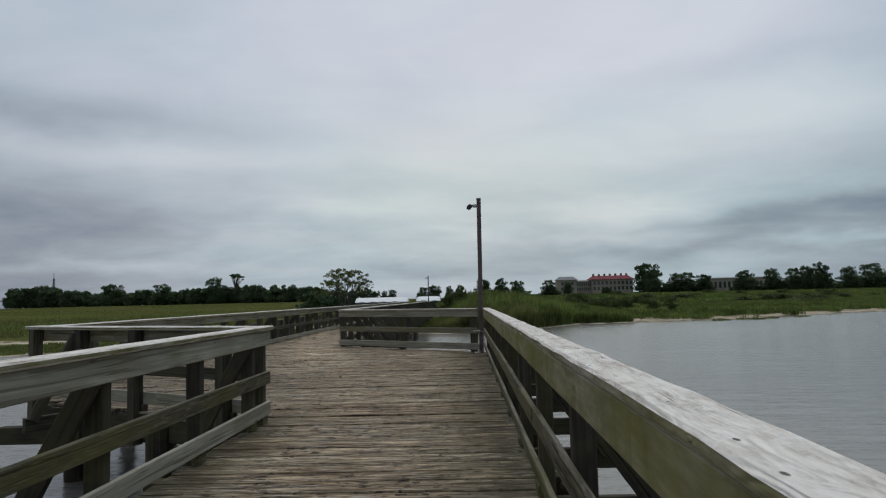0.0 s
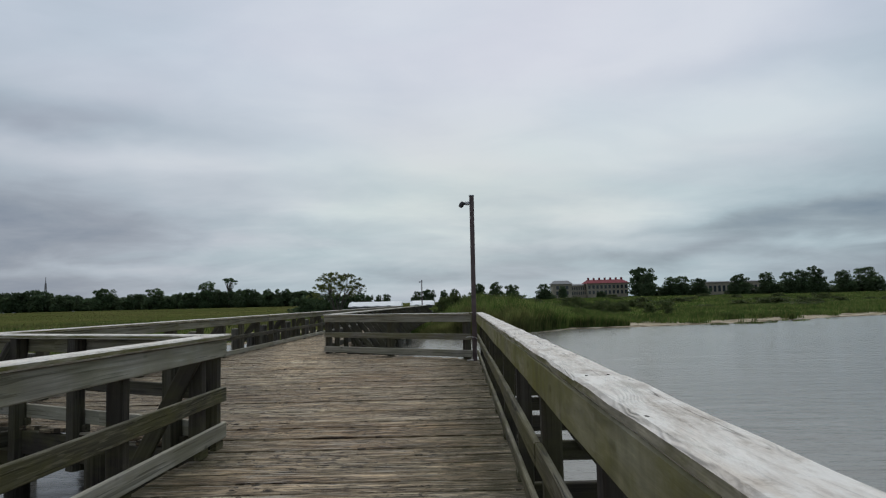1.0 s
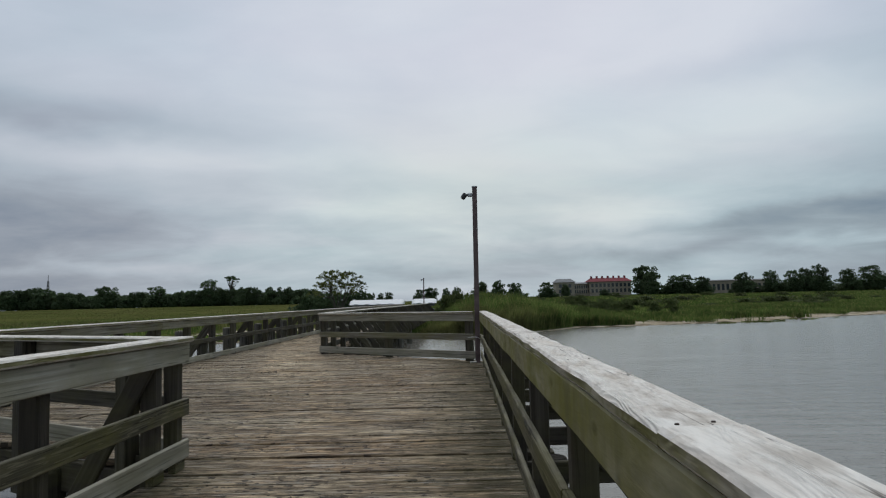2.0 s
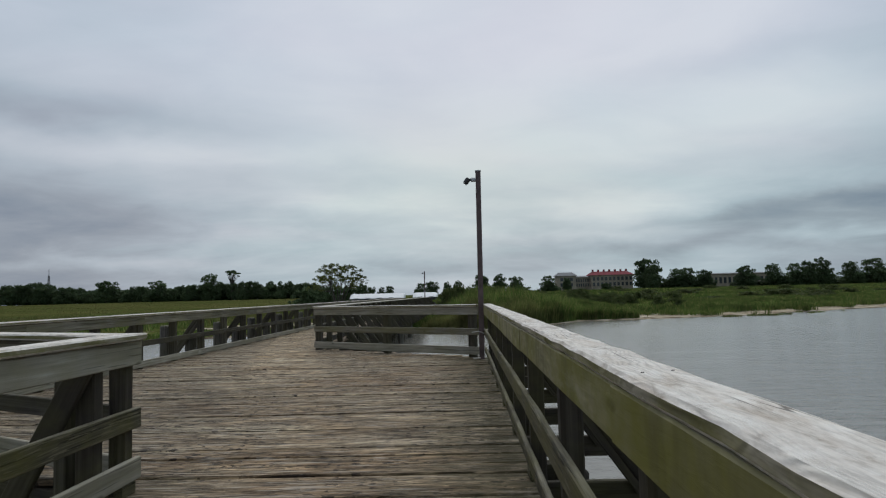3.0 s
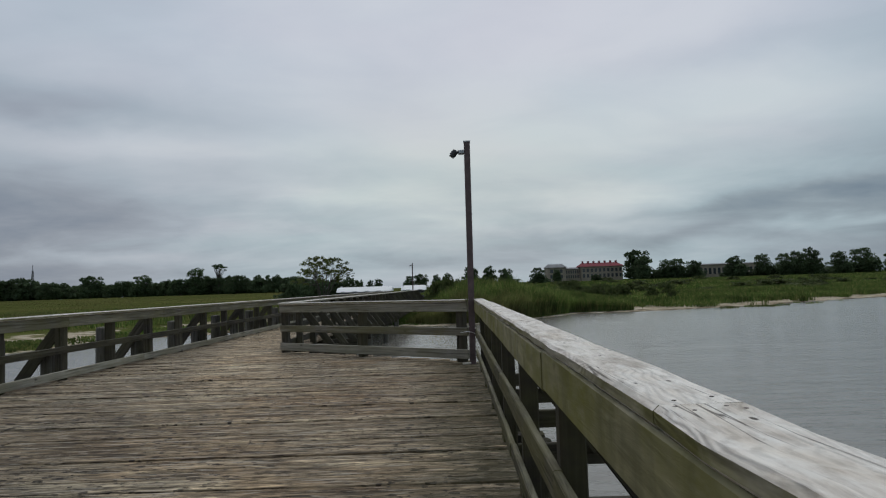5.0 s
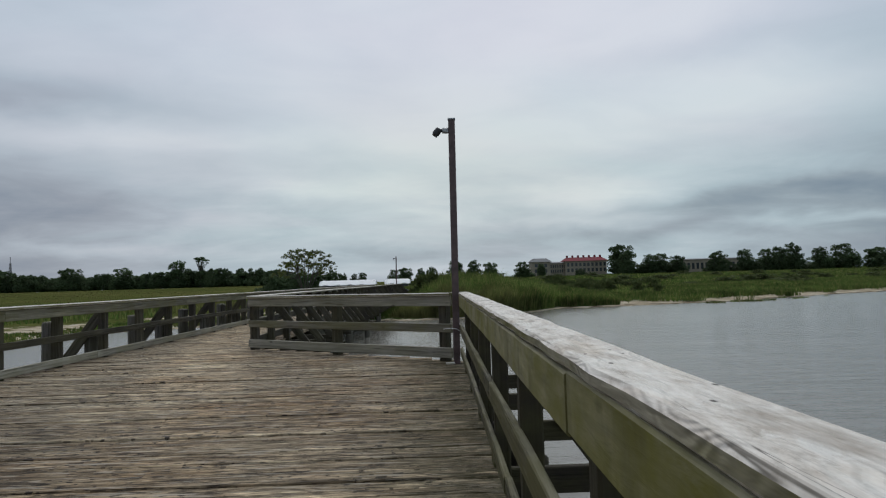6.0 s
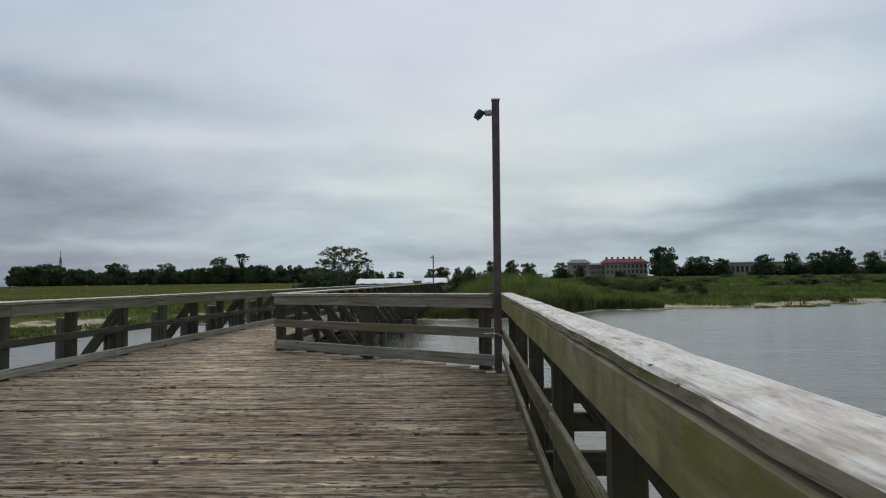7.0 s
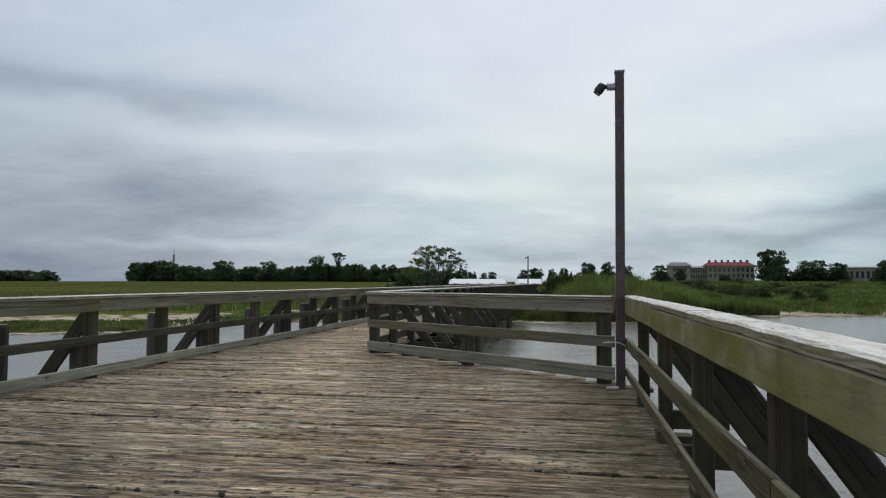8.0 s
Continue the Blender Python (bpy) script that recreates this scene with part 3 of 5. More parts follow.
def leafy(name, a, b, c, through=0.0, straw=0.0, clumps=0.55, clump_scale=(0.6, 0.4, 0.5)):
    """Foliage: each leaf or blade takes its own tint."""
    m, nt, bsdf = material(name)
    geo = nt.nodes.new("ShaderNodeNewGeometry")
    col = ramp(nt, geo.outputs["Random Per Island"], (0.0, a), (0.5, b), (1.0, c))
    big = noise_of(nt, scaled(nt, geo.outputs["Position"], (0.05, 0.11, 0.1)), 1.0, 4, 0.65)
    col = mixrgb(nt, 1.0, col, ramp(nt, big, (0.3, 0.6), (0.7, 1.45)), "MULTIPLY")
    if straw:
        patch = noise_of(nt, scaled(nt, geo.outputs["Position"], (0.035, 0.09, 0.1), (5, 3, 1)), 1.0, 4, 0.6)
        # the western marsh is drier
        px = nt.nodes.new("ShaderNodeSeparateXYZ")
        nt.links.new(geo.outputs["Position"], px.inputs[0])
        dry = node(nt, "ShaderNodeMapRange")
        dry.inputs["From Min"].default_value, dry.inputs["From Max"].default_value = -50, 40
        dry.inputs["To Min"].default_value, dry.inputs["To Max"].default_value = 0.08, -0.10
        nt.links.new(px.outputs["X"], dry.inputs[0])
        patch = mathn(nt, "ADD", patch, dry.outputs[0])
        col = mixrgb(nt, mathn(nt, "MULTIPLY", ramp(nt, patch, (0.47, 0.0), (0.62, 1.0)), straw), col, (0.165, 0.15, 0.062))
        clump = noise_of(nt, scaled(nt, geo.outputs["Position"], clump_scale, (2, 8, 0)), 1.0, 4, 0.65)
        col = mixrgb(nt, 1.0, col, ramp(nt, clump, (0.32, 1.0 - clumps), (0.68, 1.0 + clumps * 0.8)), "MULTIPLY")
    nt.links.new(col, bsdf.inputs["Base Color"])
    bsdf.inputs["Roughness"].default_value = 0.7
    bsdf.inputs["Specular IOR Level"].default_value = 0.2
    if through:
        # light shines through thin blades
        t = nt.nodes.new("ShaderNodeBsdfTranslucent")
        nt.links.new(col, t.inputs["Color"])
        mx = nt.nodes.new("ShaderNodeMixShader")
        mx.inputs[0].default_value = through
        nt.links.new(bsdf.outputs[0], mx.inputs[1])
        nt.links.new(t.outputs[0], mx.inputs[2])
        nt.links.new(mx.outputs[0], nt.nodes["Material Output"].inputs["Surface"])
    return m


MAT_LEAF = leafy("dark_leaves", (0.058, 0.090, 0.044), (0.070, 0.106, 0.050), (0.088, 0.122, 0.056), 0.42)
MAT_BUSH = leafy("bush_leaves", (0.055, 0.082, 0.026), (0.082, 0.112, 0.036), (0.13, 0.14, 0.055), 0.4)
MAT_LEAF_LIGHT = leafy("light_leaves", (0.100, 0.132, 0.042), (0.140, 0.168, 0.052), (0.185, 0.202, 0.068), 0.45)
MAT_REED = leafy("reed_blades", (0.054, 0.102, 0.022), (0.106, 0.160, 0.037), (0.225, 0.225, 0.080), 0.45, 0.65)
MAT_MEADOW_BLADE = leafy("meadow_blades", (0.074, 0.086, 0.028), (0.080, 0.092, 0.030), (0.086, 0.096, 0.033), 0.5, 0.9, 0.28, (0.06, 0.14, 0.1))


def ground_material():
    m, nt, bsdf = material("marsh_ground")
    geo = nt.nodes.new("ShaderNodeNewGeometry")
    pos = geo.outputs["Position"]
    att = nt.nodes.new("ShaderNodeAttribute")
    att.attribute_name = "inland"
    n1 = noise_of(nt, scaled(nt, pos, (0.03, 0.06, 0.1)), 1.0, 4, 0.6)
    n2 = noise_of(nt, scaled(nt, pos, (0.9, 0.9, 0.9)), 1.0, 6, 0.65)
    dry = ramp(nt, n1, (0.3, (0.056, 0.072, 0.020)), (0.5, (0.080, 0.090, 0.027)), (0.68, (0.122, 0.112, 0.042)))
    lush = ramp(nt, n1, (0.3, (0.026, 0.046, 0.010)), (0.5, (0.040, 0.060, 0.015)), (0.70, (0.075, 0.076, 0.026)))
    east = node(nt, "ShaderNodeMapRange")
    east.inputs["From Min"].default_value, east.inputs["From Max"].default_value = -16, -4
    px = nt.nodes.new("ShaderNodeSeparateXYZ")
    nt.links.new(pos, px.inputs[0])
    nt.links.new(px.outputs["X"], east.inputs[0])
    grass = mixrgb(nt, east.outputs[0], dry, lush)
    grass = mixrgb(nt, 1.0, grass, ramp(nt, n2, (0.3, 0.6), (0.7, 1.35)), "MULTIPLY")
    sand = ramp(nt, noise_of(nt, scaled(nt, pos, (0.5, 1.5, 1)), 1.0, 6, 0.7), (0.36, (0.12, 0.095, 0.06)), (0.48, (0.36, 0.30, 0.21)), (0.66, (0.58, 0.53, 0.44)))
    mud = (0.08, 0.065, 0.045)
    edge = mathn(nt, "ADD", att.outputs["Fac"], mathn(nt, "MULTIPLY", mathn(nt, "SUBTRACT", n2, 0.5), 0.75))
    col = mixrgb(nt, ramp(nt, edge, (0.50, 0.0), (0.56, 1.0)), sand, grass)
    col = mixrgb(nt, ramp(nt, edge, (0.20, 0.0), (0.30, 1.0)), mud, col)
    nt.links.new(col, bsdf.inputs["Base Color"])
    bsdf.inputs["Roughness"].default_value = 1.0
    bsdf.inputs["Specular IOR Level"].default_value = 0.0
    b = node(nt, "ShaderNodeBump", Strength=0.6, Distance=0.15)
    nt.links.new(n2, b.inputs["Height"])
    nt.links.new(b.outputs[0], bsdf.inputs["Normal"])
    return m


def water_material():
    m, nt, bsdf = material("river_water")
    geo = nt.nodes.new("ShaderNodeNewGeometry")
    pos = geo.outputs["Position"]
    w1 = noise_of(nt, scaled(nt, pos, (0.55, 2.6, 1), (0, 0, 0)), 1.0, 5, 0.6, 0.5)
    w2 = noise_of(nt, scaled(nt, pos, (0.14, 0.35, 1)), 1.0, 3, 0.5, 0.5)
    w3 = noise_of(nt, scaled(nt, pos, (3.5, 6.0, 1)), 1.0, 3, 0.5)
    h = mathn(nt, "ADD", mathn(nt, "ADD", mathn(nt, "MULTIPLY", w1, 0.6), mathn(nt, "MULTIPLY", w2, 1.2)), mathn(nt, "MULTIPLY", w3, 0.2))
    b = node(nt, "ShaderNodeBump", Strength=0.5, Distance=0.13)
    nt.links.new(h, b.inputs["Height"])
    nt.links.new(b.outputs[0], bsdf.inputs["Normal"])
    tone = noise_of(nt, scaled(nt, pos, (0.05, 0.1, 1)), 1.0, 3, 0.5)
    nt.links.new(ramp(nt, tone, (0.3, (0.172, 0.165, 0.143)), (0.7, (0.212, 0.204, 0.178))), bsdf.inputs["Base Color"])
    bsdf.inputs["Roughness"].default_value = 0.17
    bsdf.inputs["IOR"].default_value = 1.33
    return m


MAT_GROUND = ground_material()
MAT_WATER = water_material()


# ---------------------------------------------------------------- mesh helpers
def mesh_from(name, verts, faces, mat, smooth=False, grain=None):
    me = bpy.data.meshes.new(name)
    me.from_pydata([tuple(v) for v in verts], [], faces)
    me.materials.append(mat)
    if smooth:
        me.polygons.foreach_set("use_smooth", [True] * len(me.polygons))
    if grain is not None:
        a = me.attributes.new("grain", "FLOAT_VECTOR", "POINT")
        a.data.foreach_set("vector", np.asarray(grain, dtype=np.float32).ravel())
    me.update()
    return me


def attach(name, me, parent=None, label="", origin=(0, 0, 0)):
    ob = new(name, me)
    ob.location = origin
    if parent is not None:
        ob.parent = parent
    if label:
        tagged(ob, label)
    return ob


def thing(name, at, label, category, group="", kind=""):
    ob = new(name)
    ob.location = at
    ob.empty_display_size = 0.2
    return tagged(ob, label, category, group, kind)


RNG = random.Random(7)


def beam_arrays(a, b, wide, high, up=(0, 0, 1), chamfer=0.006, segs=3, warp=0.003):
    """A sawn timber from a to b (centre line): chamfered section, slightly uneven along its length."""
    a, b = Vector(a), Vector(b)
    d = b - a
    length = d.length
    d.normalize()
    side = d.cross(Vector(up))
    if side.length < 1e-4:
        side = d.cross(Vector((0, 1, 0)))
    side.normalize()
    top = side.cross(d)
    w, h, c = wide / 2, high / 2, chamfer
    prof = [(-w + c, -h), (w - c, -h), (w, -h + c), (w, h - c), (w - c, h), (-w + c, h), (-w, h - c), (-w, -h + c)]
    verts, grain = [], []
    seed = RNG.uniform(0, 40)
    for i in range(segs + 1):
        s = length * i / segs
        e = warp if 0 < i < segs else warp * 0.4
        left, right, rise = RNG.uniform(-e, e), RNG.uniform(-e, e), RNG.uniform(-e, e) * 0.5
        for u, v in prof:
            j = e * 0.2
            p = a + d * s + side * (u + (left if u < 0 else right) + RNG.uniform(-j, j)) + top * (v + rise + RNG.uniform(-j, j))
            verts.append(p)
            grain.append((s + seed, u + seed * 0.37, v + seed * 0.11))
    faces = []
    for i in range(segs):
        for k in range(8):
            k2 = (k + 1) % 8
            faces.append((i * 8 + k, i * 8 + k2, (i + 1) * 8 + k2, (i + 1) * 8 + k))
    faces.append(tuple(range(7, -1, -1)))
    faces.append(tuple(segs * 8 + k for k in range(8)))
    return verts, faces, grain


def beam(name, a, b, wide, high, mat, parent, label="", **kw):
    o = Vector(parent.location) if parent is not None else Vector((0, 0, 0))
    v, f, g = beam_arrays(Vector(a) - o, Vector(b) - o, wide, high, **kw)
    return attach(name, mesh_from(name, v, f, mat, grain=g), parent, label)


def pile_arrays(x, y, z0, z1, r, n=12, lean=(0, 0)):
    verts, faces, grain = [], [], []
    seed = RNG.uniform(0, 40)
    levels = [z0, z0 + (z1 - z0) * 0.5, z1 - 0.03, z1]
    for i, z in enumerate(levels):
        rr = r * (1.0 if i < 3 else 0.9) * (1.04 - 0.04 * i / 3)
        for k in range(n):
            t = 2 * math.pi * k / n
            q = rr * (1 + RNG.uniform(-0.03, 0.03))
            f = (z - z0)
            verts.append((x + q * math.cos(t) + lean[0] * f, y + q * math.sin(t) + lean[1] * f, z))
            grain.append((z + seed, r * t, seed))
    for i in range(3):
        for k in range(n):
            k2 = (k + 1) % n
            faces.append((i * n + k, i * n + k2, (i + 1) * n + k2, (i + 1) * n + k))
    c = len(verts)
    verts.append((x + lean[0] * (z1 - z0), y + lean[1] * (z1 - z0), z1 + 0.01))
    grain.append((seed, 0, seed))
    for k in range(n):
        faces.append((3 * n + k, 3 * n + (k + 1) % n, c))
    return verts, faces, grain


def pile(x, y, z1, r, label="round weathered timber post standing in the river", z0=-3.2, lean=(0, 0), mat=MAT_PILE):
    v, f, g = pile_arrays(0, 0, z0 - z1, 0, r, lean=lean)
    ob = new("round_post", mesh_from("round_post", v, f, mat, grain=g))
    ob.location = (x, y, z1)
    return tagged(ob, label, "pile", "piles of the boardwalk")


# ---------------------------------------------------------------- ground and water
SHORE = [(-3000, -400), (-400, -60), (-120, -8), (-60, 17), (-27, 33), (-22, 36.5), (-20.5, 45), (-12, 49), (-3, 50), (1, 48.5), (4, 49.5), (7, 53.5),
         (10.5, 59), (20, 61), (28, 63), (36, 68.5), (40.5, 71.5), (60, 80), (120, 108), (400, 200), (3000, 900)]


def shore_y(x):
    for (x0, y0), (x1, y1) in zip(SHORE, SHORE[1:]):
        if x <= x1:
            return y0 + (y1 - y0) * (x - x0) / (x1 - x0)
    return SHORE[-1][1]


def inland(x, y):
    return y - shore_y(x) + 1.6 * noise.noise((x * 0.16, y * 0.16, 0.0)) + 0.7 * noise.noise((x * 0.6, y * 0.6, 3.0))


def ground_z(x, y):
    d = inland(x, y)
    if d < 0:
        return WATER_Z + max(-1.8, d * 0.07)
    z = WATER_Z + 0.28 * min(1.0, d / 6.0) + 0.25 * min(1.0, max(0.0, d - 6) / 12) + 2.3 * min(1.0, d / 320.0)
    rise = min(1.0, max(0.0, (d - 30) / 140)) * min(1.0, max(0.0, (x - 4) / 40))
    z += 1.0 * rise * rise * (3 - 2 * rise)
    return z + 0.06 * noise.noise((x * 0.3, y * 0.3, 7.0)) * min(1, d / 4)


def build_ground():
    u = np.linspace(-1, 1, 190)
    xs = 3000 * (0.022 * u + 0.978 * u ** 5)
    v = np.linspace(-0.75, 1, 200)
    ys = 55 + 3000 * (0.022 * v + 0.978 * v ** 5)
    verts, land = [], []
    for y in ys:
        for x in xs:
            d = inland(x, y)
            verts.append((x, y, ground_z(x, y)))
            wide = 11.0 if x < -4 else 0.7 + 3.2 * min(1.0, max(0.0, (x - 9) / 5))
            bank = 0.62 if (x < -18 and 1.0 < d < 7) else 0.0
            land.append(max(bank, min(1.0, 0.25 + 0.28 * max(0.0, d) / wide if d < wide else 0.53 + (d - wide) / 12)) if d > 0 else 0.1)
    w = len(xs)
    faces = [(j * w + i, j * w + i + 1, (j + 1) * w + i + 1, (j + 1) * w + i) for j in range(len(ys) - 1) for i in range(w - 1)]
    me = mesh_from("ground", verts, faces, MAT_GROUND, True)
    a = me.attributes.new("inland", "FLOAT", "POINT")
    a.data.foreach_set("value", np.array(land, dtype=np.float32))
    return tagged(new("ground", me), "flat green salt marsh with a strip of pale sand along the water", "ground", kind="structure")


build_ground()


def build_water():
    s = [-3000, -800, -200, -60, 0, 60, 200, 800, 3000]
    verts = [(x, y, WATER_Z) for y in s for x in s]
    w = len(s)
    faces = [(j * w + i, j * w + i + 1, (j + 1) * w + i + 1, (j + 1) * w + i) for j in range(w - 1) for i in range(w - 1)]
    return tagged(new("water", mesh_from("water", verts, faces, MAT_WATER)), "calm grey river water with small ripples", "water", kind="structure")


build_water()

# ---------------------------------------------------------------- boardwalk plan
CAP_Z, CAP_T = 1.10, 0.045
NEAR_X, RIGHT_X, LEFT_X, FAR_RIGHT_X = -1.76, 1.0, -5.85, -3.22
START_Y, END_Y = -9.0, 74.0
JOG_L0, JOG_L1 = Vector((-1.72, 5.55)), Vector((-5.85, 7.84))
JOG_R0, JOG_R1 = Vector((0.98, 14.72)), Vector((-3.22, 17.85))


def deck_span(y):
    if y < JOG_L0.y:
        x0 = NEAR_X - 0.10
    elif y < JOG_L1.y:
        x0 = JOG_L0.x + (JOG_L1.x - JOG_L0.x) * (y - JOG_L0.y) / (JOG_L1.y - JOG_L0.y) - 0.10
    else:
        x0 = LEFT_X - 0.24
    if y < JOG_R0.y:
        x1 = RIGHT_X + 0.10
    elif y < JOG_R1.y:
        x1 = JOG_R0.x + (JOG_R1.x - JOG_R0.x) * (y - JOG_R0.y) / (JOG_R1.y - JOG_R0.y) + 0.42
    else:
        x1 = FAR_RIGHT_X + 0.10
    return x0, x1


def railing(name_label, a, b, out, mats, posts, braced, group="railings of the boardwalk", ends=(0, 0), cap_wide=0.24, cap_in=0.045, fine=True, z=0.0, middle=0.53, toe=(0.16, 0.15), mid_h=0.14, brace_w=0.145, cap_warp=0.004, mid_warp=0.003, post_w=0.145, board=3.66, phases=(0.6, 0.75, 0.9, 0.5), foot=0.95, head=(0.13, 0.98), side=1):
    """Post-and-board railing from a to b (plan points on the toe board's deck face). out: plan vector away from the deck.
    posts: distances along it; braced: those with an outrigger and a knee brace, whose foot and head lie that far out."""
    cap_mat, top_mat, face_mat, toe_mat, post_mat = mats
    a, b, out = Vector(a), Vector(b), Vector(out).normalized()
    d = b - a
    length = d.length
    d.normalize()
    root = thing("railing", (a.x, a.y, z), name_label, "railing", group)

    def P(s, o, h):
        q = a + d * s + out * o
        return (q.x, q.y, z + h)

    def run(name, o, h, wide, high, mat, size, label="", warp=0.003, phase=0.0, chamfer=0.007):
        s = 0.0 - ends[0]
        stop = length + ends[1]
        first = True
        while s < stop - 0.02:
            e = min(stop, s + (size * phase if first and phase else size))
            if stop - e < 0.5:
                e = stop
            j = RNG.uniform(-0.004, 0.004)
            beam(name, P(s + 0.002, o + j, h + j), P(e - 0.002, o + RNG.uniform(-0.004, 0.004), h + RNG.uniform(-0.004, 0.004)), wide, high, mat, root, label,
                 segs=max(2, int((e - s) / (0.25 if warp > 0.005 else 0.6))), warp=warp, chamfer=chamfer)
            s, first = e, False

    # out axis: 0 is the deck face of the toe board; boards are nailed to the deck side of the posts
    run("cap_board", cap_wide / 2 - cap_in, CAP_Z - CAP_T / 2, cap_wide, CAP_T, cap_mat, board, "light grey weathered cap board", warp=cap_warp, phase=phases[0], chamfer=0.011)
    run("top_board", 0.012, CAP_Z - CAP_T - 0.086, 0.04, 0.168, top_mat, board, "", phase=phases[1])
    run("middle_board", 0.018, middle, 0.04, mid_h, face_mat, board, "", warp=mid_warp, phase=phases[2])
    run("toe_board", 0.018, toe[0], 0.04, toe[1], toe_mat, board, "", phase=phases[3])
    for s in posts:
        beam("post", P(s, 0.0375 + post_w / 2, -0.42), P(s, 0.0375 + post_w / 2, CAP_Z - CAP_T - 0.002), post_w, post_w, post_mat, root, up=(d.x, d.y, 0), segs=3, chamfer=0.01)
        if fine:
            beam("spacer_block", P(s - 0.13, 0.045, 0.043), P(s + 0.05, 0.045, 0.043), 0.06, 0.08, face_mat, root, segs=1)
    for s in braced:
        beam("outrigger", P(s + 0.16 * side, -0.5, -0.17), P(s + 0.16 * side, foot + 0.08, -0.17), 0.07, 0.19, post_mat, root, segs=2, chamfer=0.008)
        beam("brace", P(s + 0.10 * side, foot, -0.12), P(s + 0.10 * side, head[0], head[1]), 0.05, brace_w, post_mat, root, segs=2, chamfer=0.008)
    return root


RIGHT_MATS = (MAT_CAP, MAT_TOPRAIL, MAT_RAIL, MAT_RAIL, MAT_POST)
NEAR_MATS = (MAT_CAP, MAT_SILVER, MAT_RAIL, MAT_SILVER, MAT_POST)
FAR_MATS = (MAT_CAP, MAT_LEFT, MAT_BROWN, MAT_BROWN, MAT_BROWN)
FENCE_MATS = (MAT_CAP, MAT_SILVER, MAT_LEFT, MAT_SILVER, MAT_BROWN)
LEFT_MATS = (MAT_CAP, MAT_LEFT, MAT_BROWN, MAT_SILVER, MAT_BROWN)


def spaced(first, step, length):
    r, s = [], first
    while s < length - 0.05:
        r.append(s)
        s += step
    return r


def nails(rail, posts):
    """Rusty nail heads, two over each post and two each side of the joints of the cap boards."""
    ring = [(math.cos(k * math.pi / 5), math.sin(k * math.pi / 5)) for k in range(10)]
    v = [(0.0055 * c, 0.0055 * t, -0.004) for c, t in ring] + [(0.0045 * c, 0.0045 * t, 0.0) for c, t in ring]
    f = [(k, (k + 1) % 10, 10 + (k + 1) % 10, 10 + k) for k in range(10)] + [tuple(range(10, 20))]
    me = mesh_from("nail_head", v, f, MAT_NAIL)
    spots = [START_Y + s for s in posts] + [y + e for y in (1.23, 4.28, 7.33, 10.38, 13.43) for e in (-0.04, 0.05)]
    for y in spots:
        if y < -2.5 or y > 14.6:
            continue
        for x in (1.035, 1.125):
            ob = attach("nail_head", me, rail)
            ob.location = (x + RNG.uniform(-0.015, 0.015) - rail.location.x, y + RNG.uniform(-0.03, 0.03) * 0.7 - rail.location.y, CAP_Z + 0.002)


def build_railings():
    n = JOG_R0.y - START_Y
    posts = spaced((8.88 - START_Y) % 1.55, 1.55, n)
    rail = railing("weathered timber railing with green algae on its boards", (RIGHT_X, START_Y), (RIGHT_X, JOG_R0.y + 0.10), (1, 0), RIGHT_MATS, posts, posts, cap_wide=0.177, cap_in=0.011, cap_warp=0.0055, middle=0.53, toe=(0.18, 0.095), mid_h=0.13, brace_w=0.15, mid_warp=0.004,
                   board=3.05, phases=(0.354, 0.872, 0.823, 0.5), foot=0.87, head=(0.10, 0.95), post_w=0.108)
    nails(rail, posts)
    n = JOG_L0.y - START_Y
    posts = spaced((2.17 - START_Y) % 1.54, 1.54, n - 1.0) + [n - 0.41, n - 0.02]
    railing("silver grey timber railing that ends at the widened deck", (NEAR_X, START_Y), (NEAR_X + 0.04, JOG_L0.y), (-1, 0), NEAR_MATS, posts,
            [s for i, s in enumerate(posts[:-1]) if (len(posts) - i) % 2 == 0], ends=(0, 0.07), middle=0.515, toe=(0.172, 0.15), post_w=0.118, cap_wide=0.19, foot=0.64, head=(0.07, 0.95), side=-1, board=4.88, phases=(0.98, 0.985, 0.97, 0.99))
    d = JOG_L1 - JOG_L0
    length = d.length
    nrm = Vector((d.y, -d.x)).normalized()
    if nrm.y > 0:
        nrm = -nrm
    railing("short dark timber railing across the edge of the widened deck", JOG_L0 + d.normalized() * 0.12, JOG_L1, nrm, LEFT_MATS, [0.50, 2.16, 3.37, length - 0.18], [3.37], ends=(0, 0.1), toe=(0.165, 0.16), foot=0.7)
    n = END_Y - JOG_L1.y
    posts = spaced((15.82 - JOG_L1.y) % 1.6, 1.6, n)
    k = round((17.42 - JOG_L1.y - posts[0]) / 1.6)
    railing("long weathered timber railing above the marsh", (LEFT_X, JOG_L1.y), (LEFT_X, END_Y), (-1, 0), LEFT_MATS, posts, posts[k % 2::2], fine=False, middle=0.51, mid_h=0.115, toe=(0.105, 0.13), brace_w=0.19, z=-0.012)
    d = JOG_R1 - JOG_R0
    length = d.length
    nrm = Vector((-d.y, d.x)).normalized()
    if nrm.x < 0:
        nrm = -nrm
    railing("slanting timber fence that closes the end of the wide deck", JOG_R0 + d.normalized() * 0.14, JOG_R1, nrm, FENCE_MATS,
            [0.21, 2.66, length - 0.21], [], cap_wide=0.16, fine=False, middle=0.535, toe=(0.137, 0.165), board=5.4, phases=(1, 1, 1, 1))
    n = END_Y - JOG_R1.y
    posts = spaced(1.3, 1.55, n)
    railing("long timber railing of the far walkway with outer braces", (FAR_RIGHT_X, JOG_R1.y + 0.12), (FAR_RIGHT_X, END_Y), (1, 0), FAR_MATS, posts, posts, fine=False, brace_w=0.17)


build_railings()


